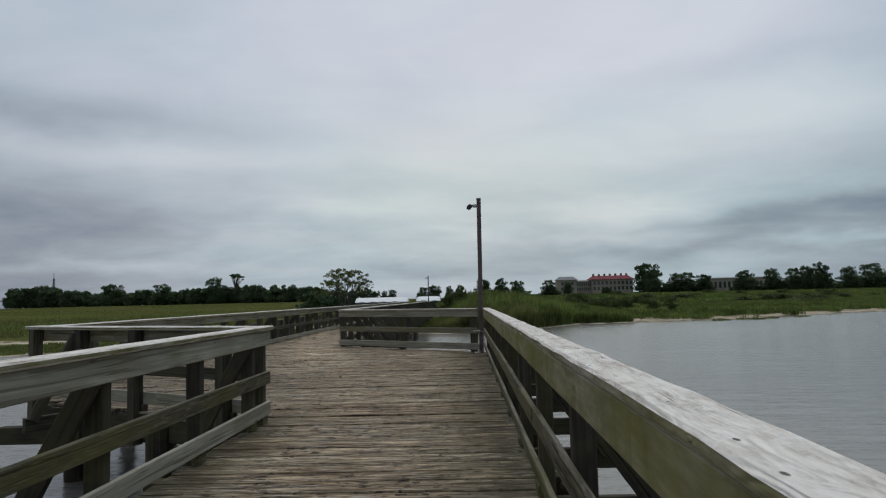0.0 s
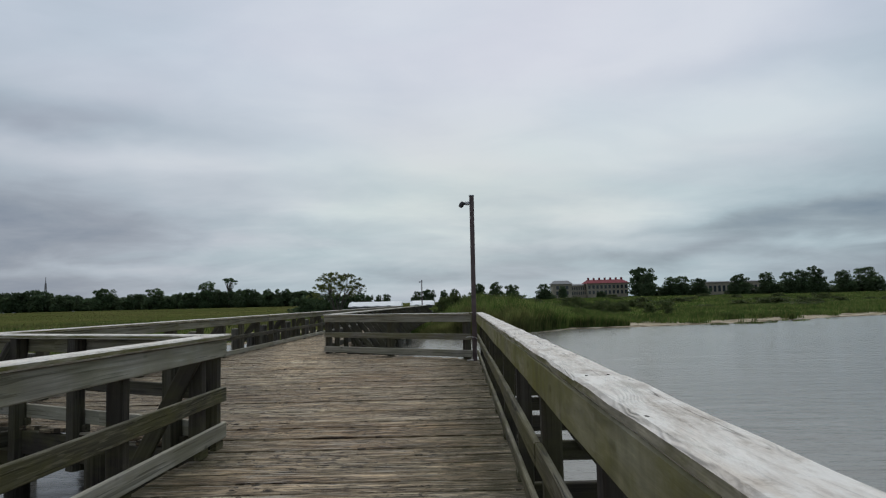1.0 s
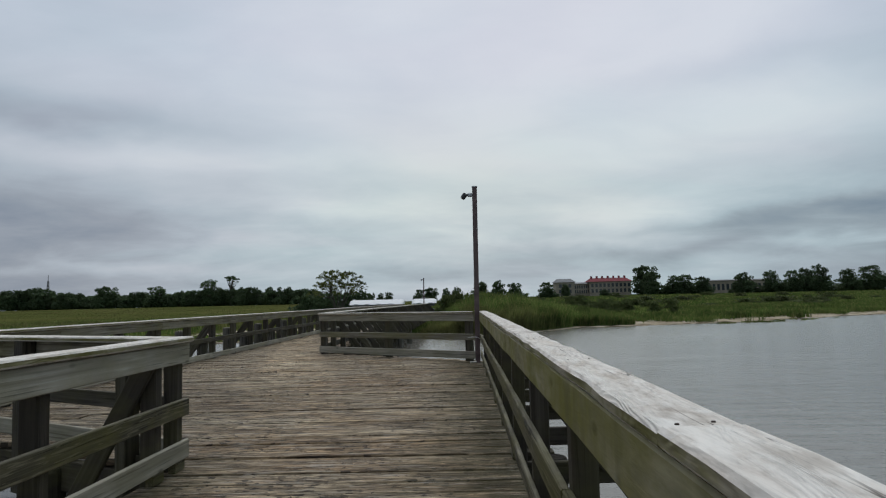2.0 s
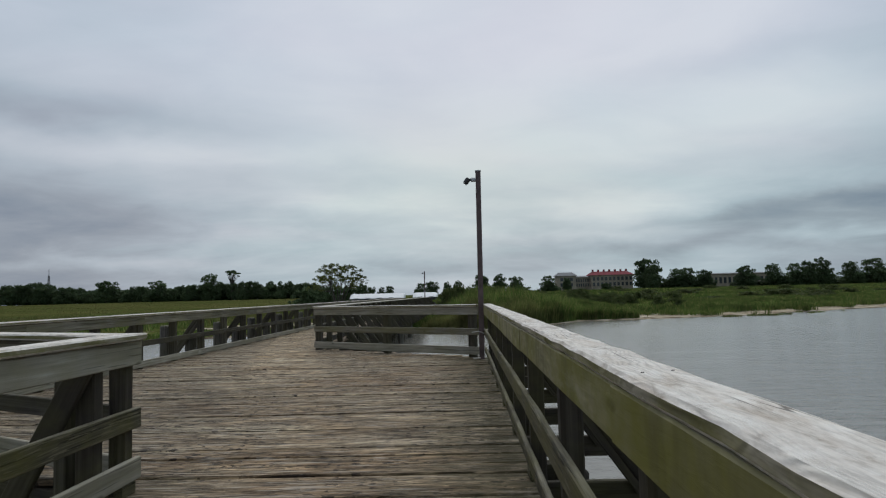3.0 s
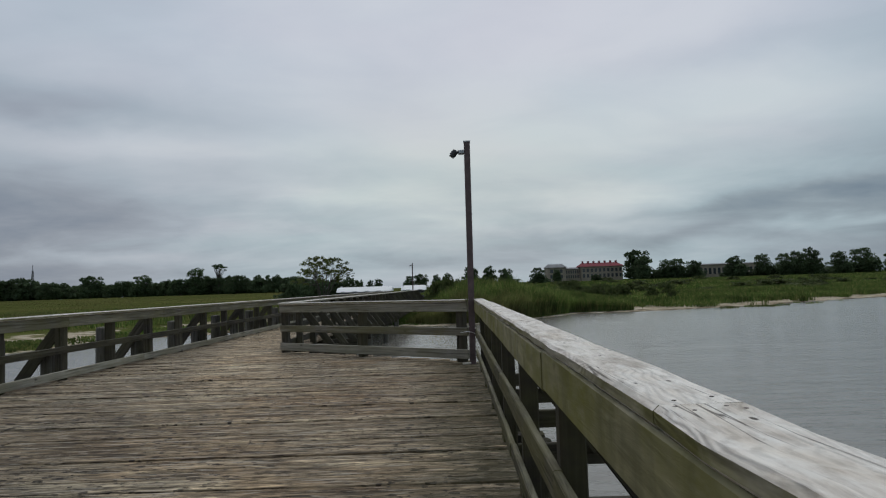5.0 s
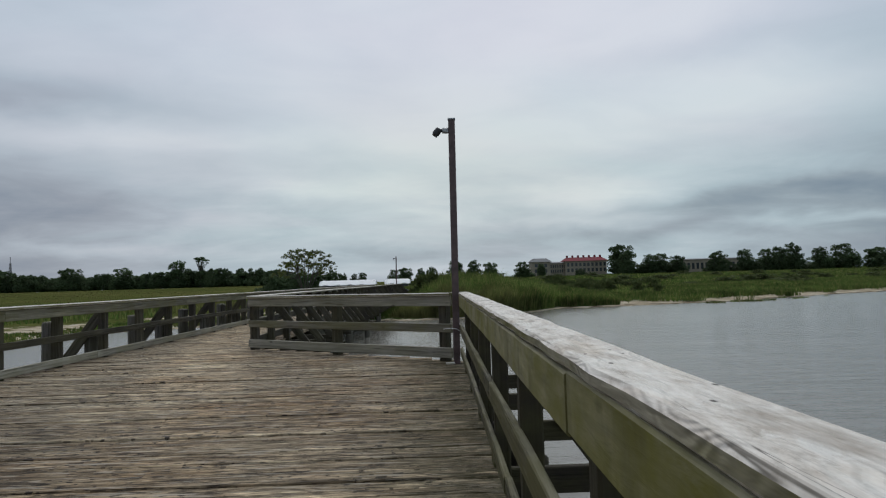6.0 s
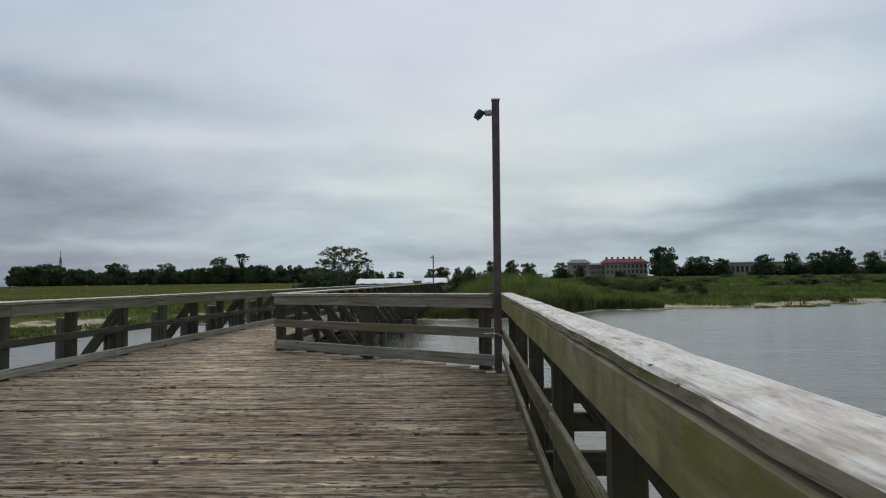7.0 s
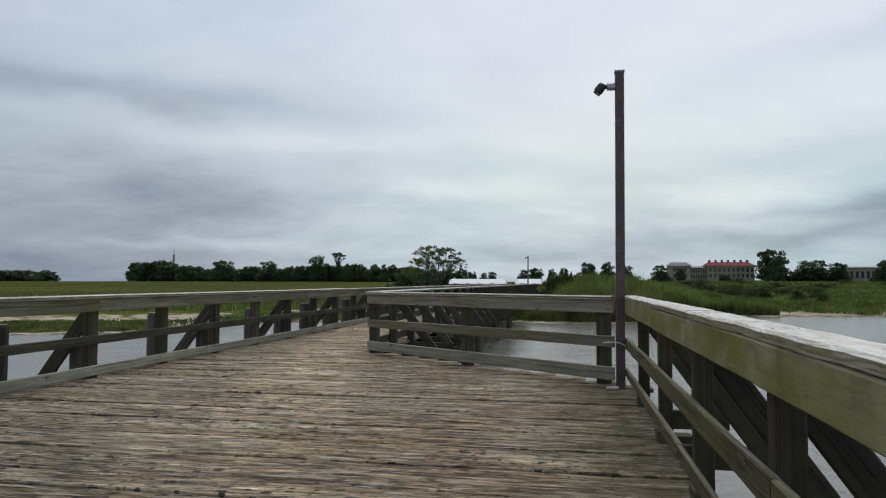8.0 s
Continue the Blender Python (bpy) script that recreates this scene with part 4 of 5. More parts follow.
def build_piles():
    def jit(a):
        return RNG.uniform(-a, a)

    for k in range(24):
        pile(LEFT_X - 0.45 + jit(0.05), 9.75 + 1.6 * k + jit(0.1), (0.42 if k % 2 else 0.74) + jit(0.04), 0.135 + jit(0.012), "round grey timber post behind the walkway railing", lean=(jit(0.015), jit(0.015)))
        if k > 6 and k % 4 == 1:
            pile(FAR_RIGHT_X + 0.46 + jit(0.05), 9.9 + 1.55 * k + jit(0.08), 0.30 + jit(0.05), 0.13 + jit(0.012), "round grey timber post behind the walkway railing", lean=(jit(0.015), jit(0.015)))
    for y in (-5.2, -2.1, 1.0, 4.1, 7.2, 10.3, 13.4):
        pile(RIGHT_X + 0.50 + jit(0.05), y + jit(0.1), -0.35 + jit(0.03), 0.15, mat=MAT_POST)
    for y in (-4.2, -1.1, 2.0):
        pile(NEAR_X - 0.50 + jit(0.05), y + jit(0.1), -0.35 + jit(0.03), 0.15, mat=MAT_POST)
    pile(-2.35, 5.2, -0.05, 0.10, "dark broken timber post beside the end of the railing", mat=MAT_POST)
    pile(-3.32, 6.27, -0.13, 0.15, "short dark sawn-off timber post below the deck edge", mat=MAT_POST)
    # piles added out of sight under the deck, to darken the water's reflection
    for y in (8.3, 11.4, 14.5):
        for x in (-5.5, -3.4, -1.5, 0.4):
            pile(x + jit(0.08), y + jit(0.08), -0.36, 0.15, "dark timber pile added unseen under the wide deck", mat=MAT_POST)
    pile(-1.2, 16.2, -0.36, 0.15, mat=MAT_POST)


build_piles()


def build_frame():
    """Stringers and cross beams below the deck."""
    root = thing("deck_frame", (0, 0, -0.3), "dark timber beams that carry the deck", "deck frame", kind="structure")
    for x in (-1.6, -0.3, 0.9):
        beam("stringer", (x, START_Y, -0.20), (x, JOG_R0.y + 0.6, -0.20), 0.09, 0.28, MAT_POST, root, segs=6)
    for x in (-5.3, -4.3, -3.4):
        beam("stringer", (x, JOG_L1.y + 0.1, -0.20), (x, END_Y, -0.20), 0.09, 0.28, MAT_POST, root, segs=12)
    a, b = JOG_L0, JOG_L1
    beam("edge_beam", (a.x - 0.05, a.y - 0.05, -0.20), (b.x, b.y - 0.05, -0.20), 0.09, 0.28, MAT_POST, root, segs=3)
    a, b = JOG_R0, JOG_R1
    beam("edge_beam", (a.x, a.y + 0.16, -0.20), (b.x, b.y + 0.16, -0.20), 0.09, 0.28, MAT_POST, root, segs=3)
    y = -1.7
    while y < 44:
        x0, x1 = deck_span(y)
        beam("cross_beam", (x0 - 0.75, y, -0.47), (x1 + 0.5, y, -0.47), 0.2, 0.24, MAT_POST, root, segs=3)
        y += 3.1


build_frame()

# ---------------------------------------------------------------- lamp post
def build_lamp(x, y, top, name_label, detail=True):
    root = thing("lamp_post", (x, y, 0.0), name_label, "lamp post", "lamp posts of the boardwalk")
    beam("pole", (x, y, -0.25), (x + 0.03, y, top), 0.105, 0.105, MAT_STEEL, root, up=(1, 0, 0), segs=4, warp=0.001, chamfer=0.008)
    beam("pole_cap", (x + 0.03, y, top), (x + 0.03, y, top + 0.02), 0.12, 0.12, MAT_GREYMETAL, root, up=(1, 0, 0), segs=1, warp=0)
    if detail:
        beam("bracket", (x - 0.03, y, top - 0.17), (x - 0.12, y - 0.01, top - 0.17), 0.08, 0.085, MAT_GREYMETAL, root, segs=2, warp=0, chamfer=0.02)
    beam("arm", (x - 0.11, y - 0.01, top - 0.165), (x - 0.19, y - 0.03, top - 0.18), 0.05, 0.05, MAT_BLACK, root, segs=2, warp=0, chamfer=0.015)
    v, f, g = pile_arrays(0, 0, -0.11, 0.0, 0.055, n=14)
    M = Matrix.Translation((-0.165, -0.03, top - 0.145)) @ Euler((radians(8), radians(38), 0)).to_matrix().to_4x4()
    attach("lamp_head", mesh_from("lamp_head", [M @ Vector(q) for q in v], f, MAT_BLACK, True), root, "black spotlight head turned down")
    v, f, g = pile_arrays(0, 0, -0.124, -0.112, 0.045, n=14)
    attach("lens", mesh_from("lens", [M @ Vector(q) for q in v], f, MAT_GREYMETAL, True), root)
    return root


build_lamp(0.935, 14.62, 3.84, "slim brown square lamp post with a small black spotlight")
build_lamp(-3.42, 71.0, 3.80, "distant dark lamp post beside the far walkway")


def build_small():
    # pale tie round the lamp post and a split shim at its foot
    tie = thing("cable_tie", (0.85, 14.5, 0.52), "white plastic cable tie round the lamp post", "cable tie")
    pts = [(0.74, 14.70, 0.53), (0.86, 14.565, 0.55), (0.94, 14.545, 0.54), (1.00, 14.56, 0.50), (1.04, 14.50, 0.46)]
    for p, q in zip(pts, pts[1:]):
        beam("strap", p, q, 0.007, 0.009, MAT_WHITE, tie, segs=1, warp=0, chamfer=0.003)
    shim = new("wood_shim", mesh_from("wood_shim", *beam_arrays((-0.08, 0, 0), (0.06, 0.01, 0.004), 0.04, 0.025, segs=2)[:2], MAT_PALEWOOD))
    shim.location = (0.84, 14.46, 0.02)
    tagged(shim, "pale split wooden shim at the foot of the lamp post", "shim")


build_small()

# ---------------------------------------------------------------- far things
def quads(points, size, rng, flat=0.5):
    """Small leaf clumps: two crossed bent quads at each point."""
    verts, faces = [], []
    for p in points:
        s = size * rng.uniform(0.55, 1.35)
        q = Euler((rng.uniform(-1.2, 1.2), rng.uniform(-1.2, 1.2), rng.uniform(0, 6.3))).to_matrix()
        i = len(verts)
        for u, v, h in ((-1, -0.6, 0.0), (0.1, -0.9, 0.25), (1, -0.1, 0.0), (0.5, 0.8, -0.1), (-0.6, 0.7, 0.15)):
            verts.append(Vector(p) + q @ Vector((u * s, v * s, h * s)))
        faces += [(i, i + 1, i + 2, i + 3, i + 4)]
    return verts, faces


def crown_points(rng, blobs, n, fill=0.35):
    pts = []
    tot = sum(b[3] ** 2 for b in blobs)
    for bx, by, bz, br, sq in blobs:
        for _ in range(int(n * br ** 2 / tot)):
            t, c = rng.uniform(0, 2 * math.pi), rng.uniform(-0.75, 1)
            s = math.sqrt(max(0, 1 - c * c))
            r = br * (1 - fill * rng.random() ** 2)
            pts.append((bx + r * s * math.cos(t), by + r * s * math.sin(t), bz + r * c * sq))
    return pts


def limb(verts, faces, a, b, r0, r1, n=6):
    a, b = Vector(a), Vector(b)
    d = (b - a).normalized()
    s = d.cross(Vector((0.3, 0.8, 0.1))).normalized()
    t = d.cross(s)
    i = len(verts)
    for p, r in ((a, r0), (b, r1)):
        for k in range(n):
            q = 2 * math.pi * k / n
            verts.append(p + s * (r * math.cos(q)) + t * (r * math.sin(q)))
    for k in range(n):
        faces.append((i + k, i + (k + 1) % n, i + n + (k + 1) % n, i + n + k))


def tree(kind, seed, label, mat, n=1500, leaf=0.035):
    """A tree one metre high, to be scaled."""
    rng = random.Random(seed)
    root = thing("tree", (0, 0, -500), label, "tree")
    tv, tf = [], []
    blobs = []

    def ring(a, b):
        t, r = rng.uniform(0, 6.3), rng.uniform(a, b)
        return r * math.cos(t), r * math.sin(t)

    low = 0.2
    if kind == "round":
        lean = rng.uniform(-0.08, 0.08)
        for _ in range(46):
            z = rng.uniform(0.10, 0.90)
            wide = 0.40 * math.sqrt(max(0.05, 1 - ((z - 0.42) / 0.56) ** 2))
            x, y = ring(0.3 * wide, wide)
            blobs.append((x + lean * z, y, z, rng.uniform(0.05, 0.12), 0.85))
        blobs += [(lean * 0.5, 0, 0.5, 0.30, 1.25), (0.0, 0.0, 0.34, 0.38, 0.8), (0.12, 0.05, 0.16, 0.30, 0.75), (-0.15, 0, 0.15, 0.30, 0.75)]
    elif kind == "shrub":
        for _ in range(56):
            x, y = ring(0.0, 0.95)
            top = 0.85 - 0.35 * abs(x) ** 2
            blobs.append((x, y * 0.5, rng.uniform(0.08, 1.0) * top, rng.uniform(0.07, 0.17), 0.8))
        blobs += [(-0.5, 0, 0.2, 0.4, 0.6), (0.0, 0, 0.3, 0.45, 0.7), (0.5, 0, 0.2, 0.4, 0.6)]
        low = 0.05
    elif kind == "open":
        low = 0.10
        limb(tv, tf, (0, 0, -0.02), (0.01, 0, low), 0.03, 0.026)
        forks = []
        for k in range(9):
            a = k * 0.698 + rng.uniform(-0.25, 0.25)
            r = 0.12 + 0.18 * ((k * 0.618) % 1)
            m = Vector((r * math.cos(a), r * math.sin(a), rng.uniform(0.42, 0.58)))
            forks.append(m)
            limb(tv, tf, (0.01, 0, low - 0.02), m, 0.014, 0.009, 5)
        for k in range(64):
            s = 0.64 * math.sqrt((k + 0.5) / 64)
            b = k * 2.39996 + rng.uniform(-0.2, 0.2)
            q = Vector((s * math.cos(b), s * math.sin(b), 0.97 - 0.72 * s * s - 0.24 * rng.random() ** 2))
            m = min(forks, key=lambda w: (w.xy - q.xy).length)
            limb(tv, tf, m, q, 0.006, 0.002, 4)
            for _ in range(4):
                c = q + Vector((rng.uniform(-0.09, 0.09), rng.uniform(-0.09, 0.09), rng.uniform(-0.04, 0.02)))
                limb(tv, tf, q, c, 0.003, 0.0015, 4)
                blobs.append((c.x, c.y, c.z, rng.uniform(0.025, 0.06), 0.55))
    else:
        low = 0.5
        limb(tv, tf, (0, 0, -0.02), (0, 0, low), 0.02, 0.012)
        for _ in range(24):
            x, y = ring(0.02, 0.24)
            blobs.append((x, y, 0.97 - 2.2 * (x * x + y * y) - 0.12 * rng.random(), rng.uniform(0.03, 0.06), 0.4))
    if kind in ("round", "shrub"):
        limb(tv, tf, (0, 0, -0.02), (0, 0, low), 0.03, 0.022)
    if kind != "open":
        for bx, by, bz, br, sq in blobs:
            base = Vector((0, 0, low))
            mid = base.lerp(Vector((bx, by, bz)), 0.55) + Vector((0, 0, -0.02))
            limb(tv, tf, base, mid, 0.010, 0.006, 4)
            limb(tv, tf, mid, (bx, by, bz), 0.006, 0.003, 4)
    attach("trunk", mesh_from("trunk", tv, tf, MAT_BARK, True), root)
    v, f = quads(crown_points(rng, blobs, n, 1.0 if kind == "open" else 0.6), leaf, rng)
    attach("crown", mesh_from("crown", v, f, mat), root)
    return root


def put(src, x, y, h, w, label="", base=None, group="far trees"):
    z = ground_z(x, y) - 0.1 if base is None else base
    ob = copy_thing(src, Matrix.Identity(4))
    ob.matrix_basis = pose(x, y, z, 0, 0, RNG.uniform(0, 360)) @ Matrix.Diagonal((w, w, h, 1))
    tagged(ob, label, "", group)
    return ob


def build_trees():
    rnd = [tree("round", s, "broad dark green tree at the edge of the marsh", MAT_LEAF, 4200, 0.024) for s in (1, 2, 3, 9)]
    shrub = [tree("shrub", s, "low dark green thicket at the edge of the marsh", MAT_LEAF, 5000, 0.034) for s in (6, 7, 10)]
    bush = [tree("shrub", s, "low green bush among the marsh grass", MAT_BUSH, 2600, 0.04) for s in (12, 13)]
    wisp = tree("sparse", 8, "thin tree with a bare stem and a small crown", MAT_LEAF, 900, 0.018)
    lone = tree("open", 11, "lone spreading tree with open feathery branches", MAT_LEAF_LIGHT, 8500, 0.0095)
    rng = random.Random(21)

    def stand(kinds, rows, group):
        """rows: plan x, depth, width, height of the top."""
        for i, (x, y, w, top) in enumerate(rows):
            src = kinds[i % len(kinds)]
            unit = 0.92 if kinds is rnd else 1.75
            y += rng.uniform(-3, 3)
            put(src, x, y, (top - ground_z(x, y) + 0.1) / 0.97, w / unit, group=group)

    far = "trees of the far tree line"
    stand(shrub, [(-205, 300, 17, 10.6), (-200, 297, 18, 11.6), (-193, 299, 20, 11.8), (-186, 300, 18, 11.3), (-176.8, 300, 16, 9.5), (-166, 304, 16, 8.0), (-152, 300, 14, 7.0), (-146, 300, 10, 9.4), (-141, 306, 14, 7.5), (-126.7, 300, 10, 9.0),
                  (-119.8, 300, 11, 9.4), (-110, 303, 14, 10.0), (-103, 300, 13, 10.4), (-94.6, 300, 13, 10.3), (-86, 300, 13, 9.6), (-78.2, 300, 13, 9.5), (-69.8, 300, 14, 8.6)], far)
    stand(shrub, [(-204 + 6.2 * k, 308, 20, 7.2 + 1.8 * rng.random()) for k in range(23)], far)
    stand(rnd, [(-160.8, 296, 12.5, 12.2), (-134.9, 296, 14, 10.7), (-111.6, 297, 10.5, 13.2)], far)
    put(wisp, -103.0, 298, 14.0, 15, group=far)
    put(lone, -13.3, 75.0, 6.0, 4.8, group="trees beside the far walkway")
    stand(shrub, [(-19.4, 100, 5.0, 3.5), (-16.8, 101, 4.6, 3.3), (-22.3, 100, 5.0, 3.0), (-14.4, 102, 3.8, 3.6)], "trees beside the far walkway")
    stand(rnd, [(-30.8, 230, 3.4, 4.3), (-27.5, 230, 3.2, 4.4), (-24.6, 230, 4, 4.7), (-12.1, 200, 4.4, 4.8), (-8.8, 200, 5.2, 5.7), (-3.2, 160, 3.0, 4.3), (-0.6, 160, 2.6, 4.5)],
          "trees beside the far walkway")
    right = "trees behind the right bank"
    stand(rnd, [(7.5, 240, 7.6, 8.5), (13.6, 240, 6.6, 8.0), (19.5, 240, 7, 7.0), (33.3, 260, 7.8, 7.4), (44.1, 280, 4.5, 7.4), (78.1, 275, 8, 11.0), (87.9, 280, 9.4, 9.4), (93.8, 280, 9, 9.7),
                (100.9, 280, 8.2, 9.2), (113.8, 270, 10.4, 9.6), (125.9, 270, 9, 10.2), (132.4, 270, 9.5, 10.0), (139.3, 270, 8, 11.6), (144.9, 270, 8.6, 12.1), (155.4, 270, 9, 10.1), (165.5, 270, 13.7, 11.2),
                (177.5, 270, 14.6, 10.0)], right)
    stand(rnd, [(77.6, 285, 13.4, 15.0)], right)
    stand(shrub, [(90, 288, 18, 6.5), (104, 288, 16, 5.5), (118, 282, 16, 4.5), (130, 280, 20, 5.5), (145, 280, 22, 6.2), (162, 280, 22, 6.5), (10, 250, 14, 4.5), (22, 250, 10, 3.6), (34, 262, 9, 4.0), (61, 285, 5, 4.6)], right)
    # low bushes in the marsh on the right
    stand(bush, [(21.3, 120, 3.6, 2.0), (25.6, 110, 2.5, 0.9), (30.8, 120, 3, 1.1), (-1.2, 76, 2.2, 2.0), (1.2, 74, 2.4, 1.8), (4.5, 78, 3.0, 1.5)], "bushes of the marsh")
    brush = [(-1.0 + 30 * rng.random() ** 1.4, rng.uniform(66, 112), rng.uniform(1.4, 3.0)) for _ in range(80)]
    brush = [(x, max(y, shore_y(x) + 16 + 4 * rng.random()), w) for x, y, w in brush]
    stand(bush, [(x, y, w, 0.1 + 1.0 * rng.random() + max(0.2, 1.5 - x / 12)) for x, y, w in brush], "bushes of the marsh")
    scrub = []
    for _ in range(70):
        y = rng.uniform(95, 230)
        x = y * rng.uniform(0.04, 0.75)
        if inland(x, y) > 24:
            scrub.append((x, y, rng.uniform(2.0, 6.5), ground_z(x, y) + rng.uniform(0.5, 1.5)))
    stand(bush, scrub, "bushes of the marsh")
    # the very far line
    for i in range(9):
        put(shrub[i % 3], -430 - i * 27, 500 + rng.uniform(-8, 8), rng.uniform(8, 11), 22, group=far)
    for o in (*rnd, *shrub, *bush, wisp, lone):
        for c in (*o.children_recursive, o):
            bpy.data.objects.remove(c)


build_trees()


def box_arrays(x0, x1, y0, y1, z0, z1):
    v = [(x, y, z) for z in (z0, z1) for y in (y0, y1) for x in (x0, x1)]
    f = [(0, 2, 3, 1), (4, 5, 7, 6), (0, 1, 5, 4), (2, 6, 7, 3), (0, 4, 6, 2), (1, 3, 7, 5)]
    return v, f


def box(name, parent, dims, mat, label=""):
    v, f = box_arrays(*dims)
    return attach(name, mesh_from(name, v, f, mat), parent, label)


def house(x, y, wide, deep, wall, roof_h, roof_mat, label, bays, storeys=2, chimneys=0):
    z = ground_z(x, y) + 0.7
    root = thing("building", (x, y, z), label, "building", "buildings behind the marsh")
    box("wall", root, (-wide / 2, wide / 2, 0, deep, -2.2, wall), MAT_STONE)
    e = 0.6
    v = [(-wide / 2 - e, -e, wall), (wide / 2 + e, -e, wall), (wide / 2 + e, deep + e, wall), (-wide / 2 - e, deep + e, wall),
         (-wide / 2 + 1.2, deep * 0.42, wall + roof_h), (wide / 2 - 1.2, deep * 0.42, wall + roof_h), (wide / 2 - 1.2, deep * 0.58, wall + roof_h), (-wide / 2 + 1.2, deep * 0.58, wall + roof_h)]
    f = [(0, 1, 5, 4), (1, 2, 6, 5), (2, 3, 7, 6), (3, 0, 4, 7), (4, 5, 6, 7), (3, 2, 1, 0)]
    roof = attach("roof", mesh_from("roof", v, f, roof_mat), root)
    for i in range(chimneys):
        cx = -wide / 2 + wide * (i + 0.6) / (chimneys + 0.2)
        box("chimney", roof, (cx - 0.35, cx + 0.35, deep * 0.4, deep * 0.5, wall + roof_h * 0.7, wall + roof_h + 0.9), MAT_ROOF if roof_mat is MAT_ROOF else MAT_STONE)
    for s in range(storeys):
        zb = wall * (0.14 + s * 0.86 / storeys)
        hh = wall / storeys * 0.55
        for i in range(bays):
            cx = -wide / 2 + wide * (i + 0.5) / bays
            ww = min(0.65, wide / bays * 0.28)
            win = box("window", root, (cx - ww, cx + ww, -0.05, 0.02, zb, zb + hh), MAT_PANE)
            box("sill", win, (cx - ww - 0.1, cx + ww + 0.1, -0.16, 0.0, zb - 0.15, zb), MAT_STONE)
    box("cornice", root, (-wide / 2 - 0.25, wide / 2 + 0.25, -0.25, 0.0, wall - 0.35, wall - 0.02), MAT_STONE)
    return root


house(67.0, 300, 18.0, 12, 5.6, 1.7, MAT_ROOF, "long buff stone building with a red roof and chimneys", 10, 2, 7)
house(54.0, 304, 9, 10, 4.9, 0.7, MAT_GREYROOF, "low buff stone wing with a grey roof", 9, 2)
house(46.8, 300, 8.4, 8, 5.6, 1.6, MAT_GREYROOF, "small stone pavilion at the end of the wing", 2, 2)
house(123.5, 300, 28, 10, 4.9, 0.5, MAT_GREYROOF, "long flat-roofed stone building behind the trees", 14, 1)


def build_tower():
    x, y = -275.8, 440.0
    z = ground_z(x, y)
    root = thing("lattice_mast", (x, y, z), "thin steel lattice mast behind the trees", "mast")
    top = 25.0
    legs = []
    for sx, sy in ((-1, -1), (1, -1), (1, 1), (-1, 1)):
        p, q = Vector((x + sx * 1.3, y + sy * 1.3, z)), Vector((x + sx * 0.25, y + sy * 0.25, top - 4))
        legs.append((p, q))
        beam("leg", p, q, 0.22, 0.22, MAT_LATTICE, root, up=(1, 0, 0), segs=1, warp=0)
    for i in range(9):
        t0, t1 = i / 9, (i + 1) / 9
        for k in range(4):
            a = legs[k][0].lerp(legs[k][1], t0)
            b = legs[(k + 1) % 4][0].lerp(legs[(k + 1) % 4][1], t1)
            beam("lattice_bar", a, b, 0.12, 0.12, MAT_LATTICE, root, segs=1, warp=0)
    beam("antenna", (x, y, top - 4.5), (x, y, top), 0.25, 0.25, MAT_LATTICE, root, up=(1, 0, 0), segs=1, warp=0)


build_tower()


def trailer(x, y, length, label):
    """A long low white covered trailer with a rounded roof edge and a dark underside."""
    z = 1.02
    root = thing("trailer", (x, y, ground_z(x, y)), label, "trailer", "white trailers beyond the walkway")
    o = root.location
    w, h = 3.2, 0.68
    prof = [(-w / 2, 0.0), (-w / 2 + 0.12, h * 0.16), (-w / 2 + 0.62, h * 0.55), (-w / 2 + 1.2, h), (w / 2 - 1.2, h), (w / 2 - 0.62, h * 0.55), (w / 2 - 0.12, h * 0.16), (w / 2, 0.0)]
    verts, faces = [], []
    n = len(prof)
    stations = [(-length / 2, 0.82), (-length / 2 + 0.35, 1.0), (0, 1.0), (length / 2 - 0.35, 1.0), (length / 2, 0.82)]
    for s, k in stations:
        for u, v in prof:
            verts.append((s, u * k, z - o.z + v * k))
    for i in range(len(stations) - 1):
        for k in range(n):
            faces.append((i * n + k, (i + 1) * n + k, (i + 1) * n + (k + 1) % n, i * n + (k + 1) % n))
    faces.append(tuple(range(n)))
    faces.append(tuple((len(stations) - 1) * n + k for k in reversed(range(n))))
    body = attach("body", mesh_from("body", verts, faces, MAT_WHITE, False), root)
    for i in range(int(length / 1.6)):
        cx = -length / 2 + 1.0 + i * 1.6
        box("vent", body, (cx - 0.28, cx + 0.28, -w / 2 - 0.03, -w / 2 + 0.05, z - o.z + 0.05, z - o.z + 0.11), MAT_GREYMETAL)
    box("chassis", root, (-length / 2 + 0.3, length / 2 - 0.3, -w / 2 + 0.2, w / 2 - 0.2, z - o.z - 0.35, z - o.z + 0.02), MAT_DARK)
    for sx in (-0.3, 0.3):
        for sy in (-0.8, 0.8):
            v, f, g = pile_arrays(0, 0, -0.12, 0.12, 0.38, n=16)
            M = Matrix.Translation((length * sx, sy, 0.38)) @ Euler((radians(90), 0, 0)).to_matrix().to_4x4()
            attach("wheel", mesh_from("wheel", [M @ Vector(q) for q in v], f, MAT_BLACK, True), root)
    return root


trailer(-11.4, 95.0, 7.6, "long low white covered trailer standing on the marsh road")
trailer(-4.7, 95.0, 3.4, "short white covered trailer beside the far walkway")


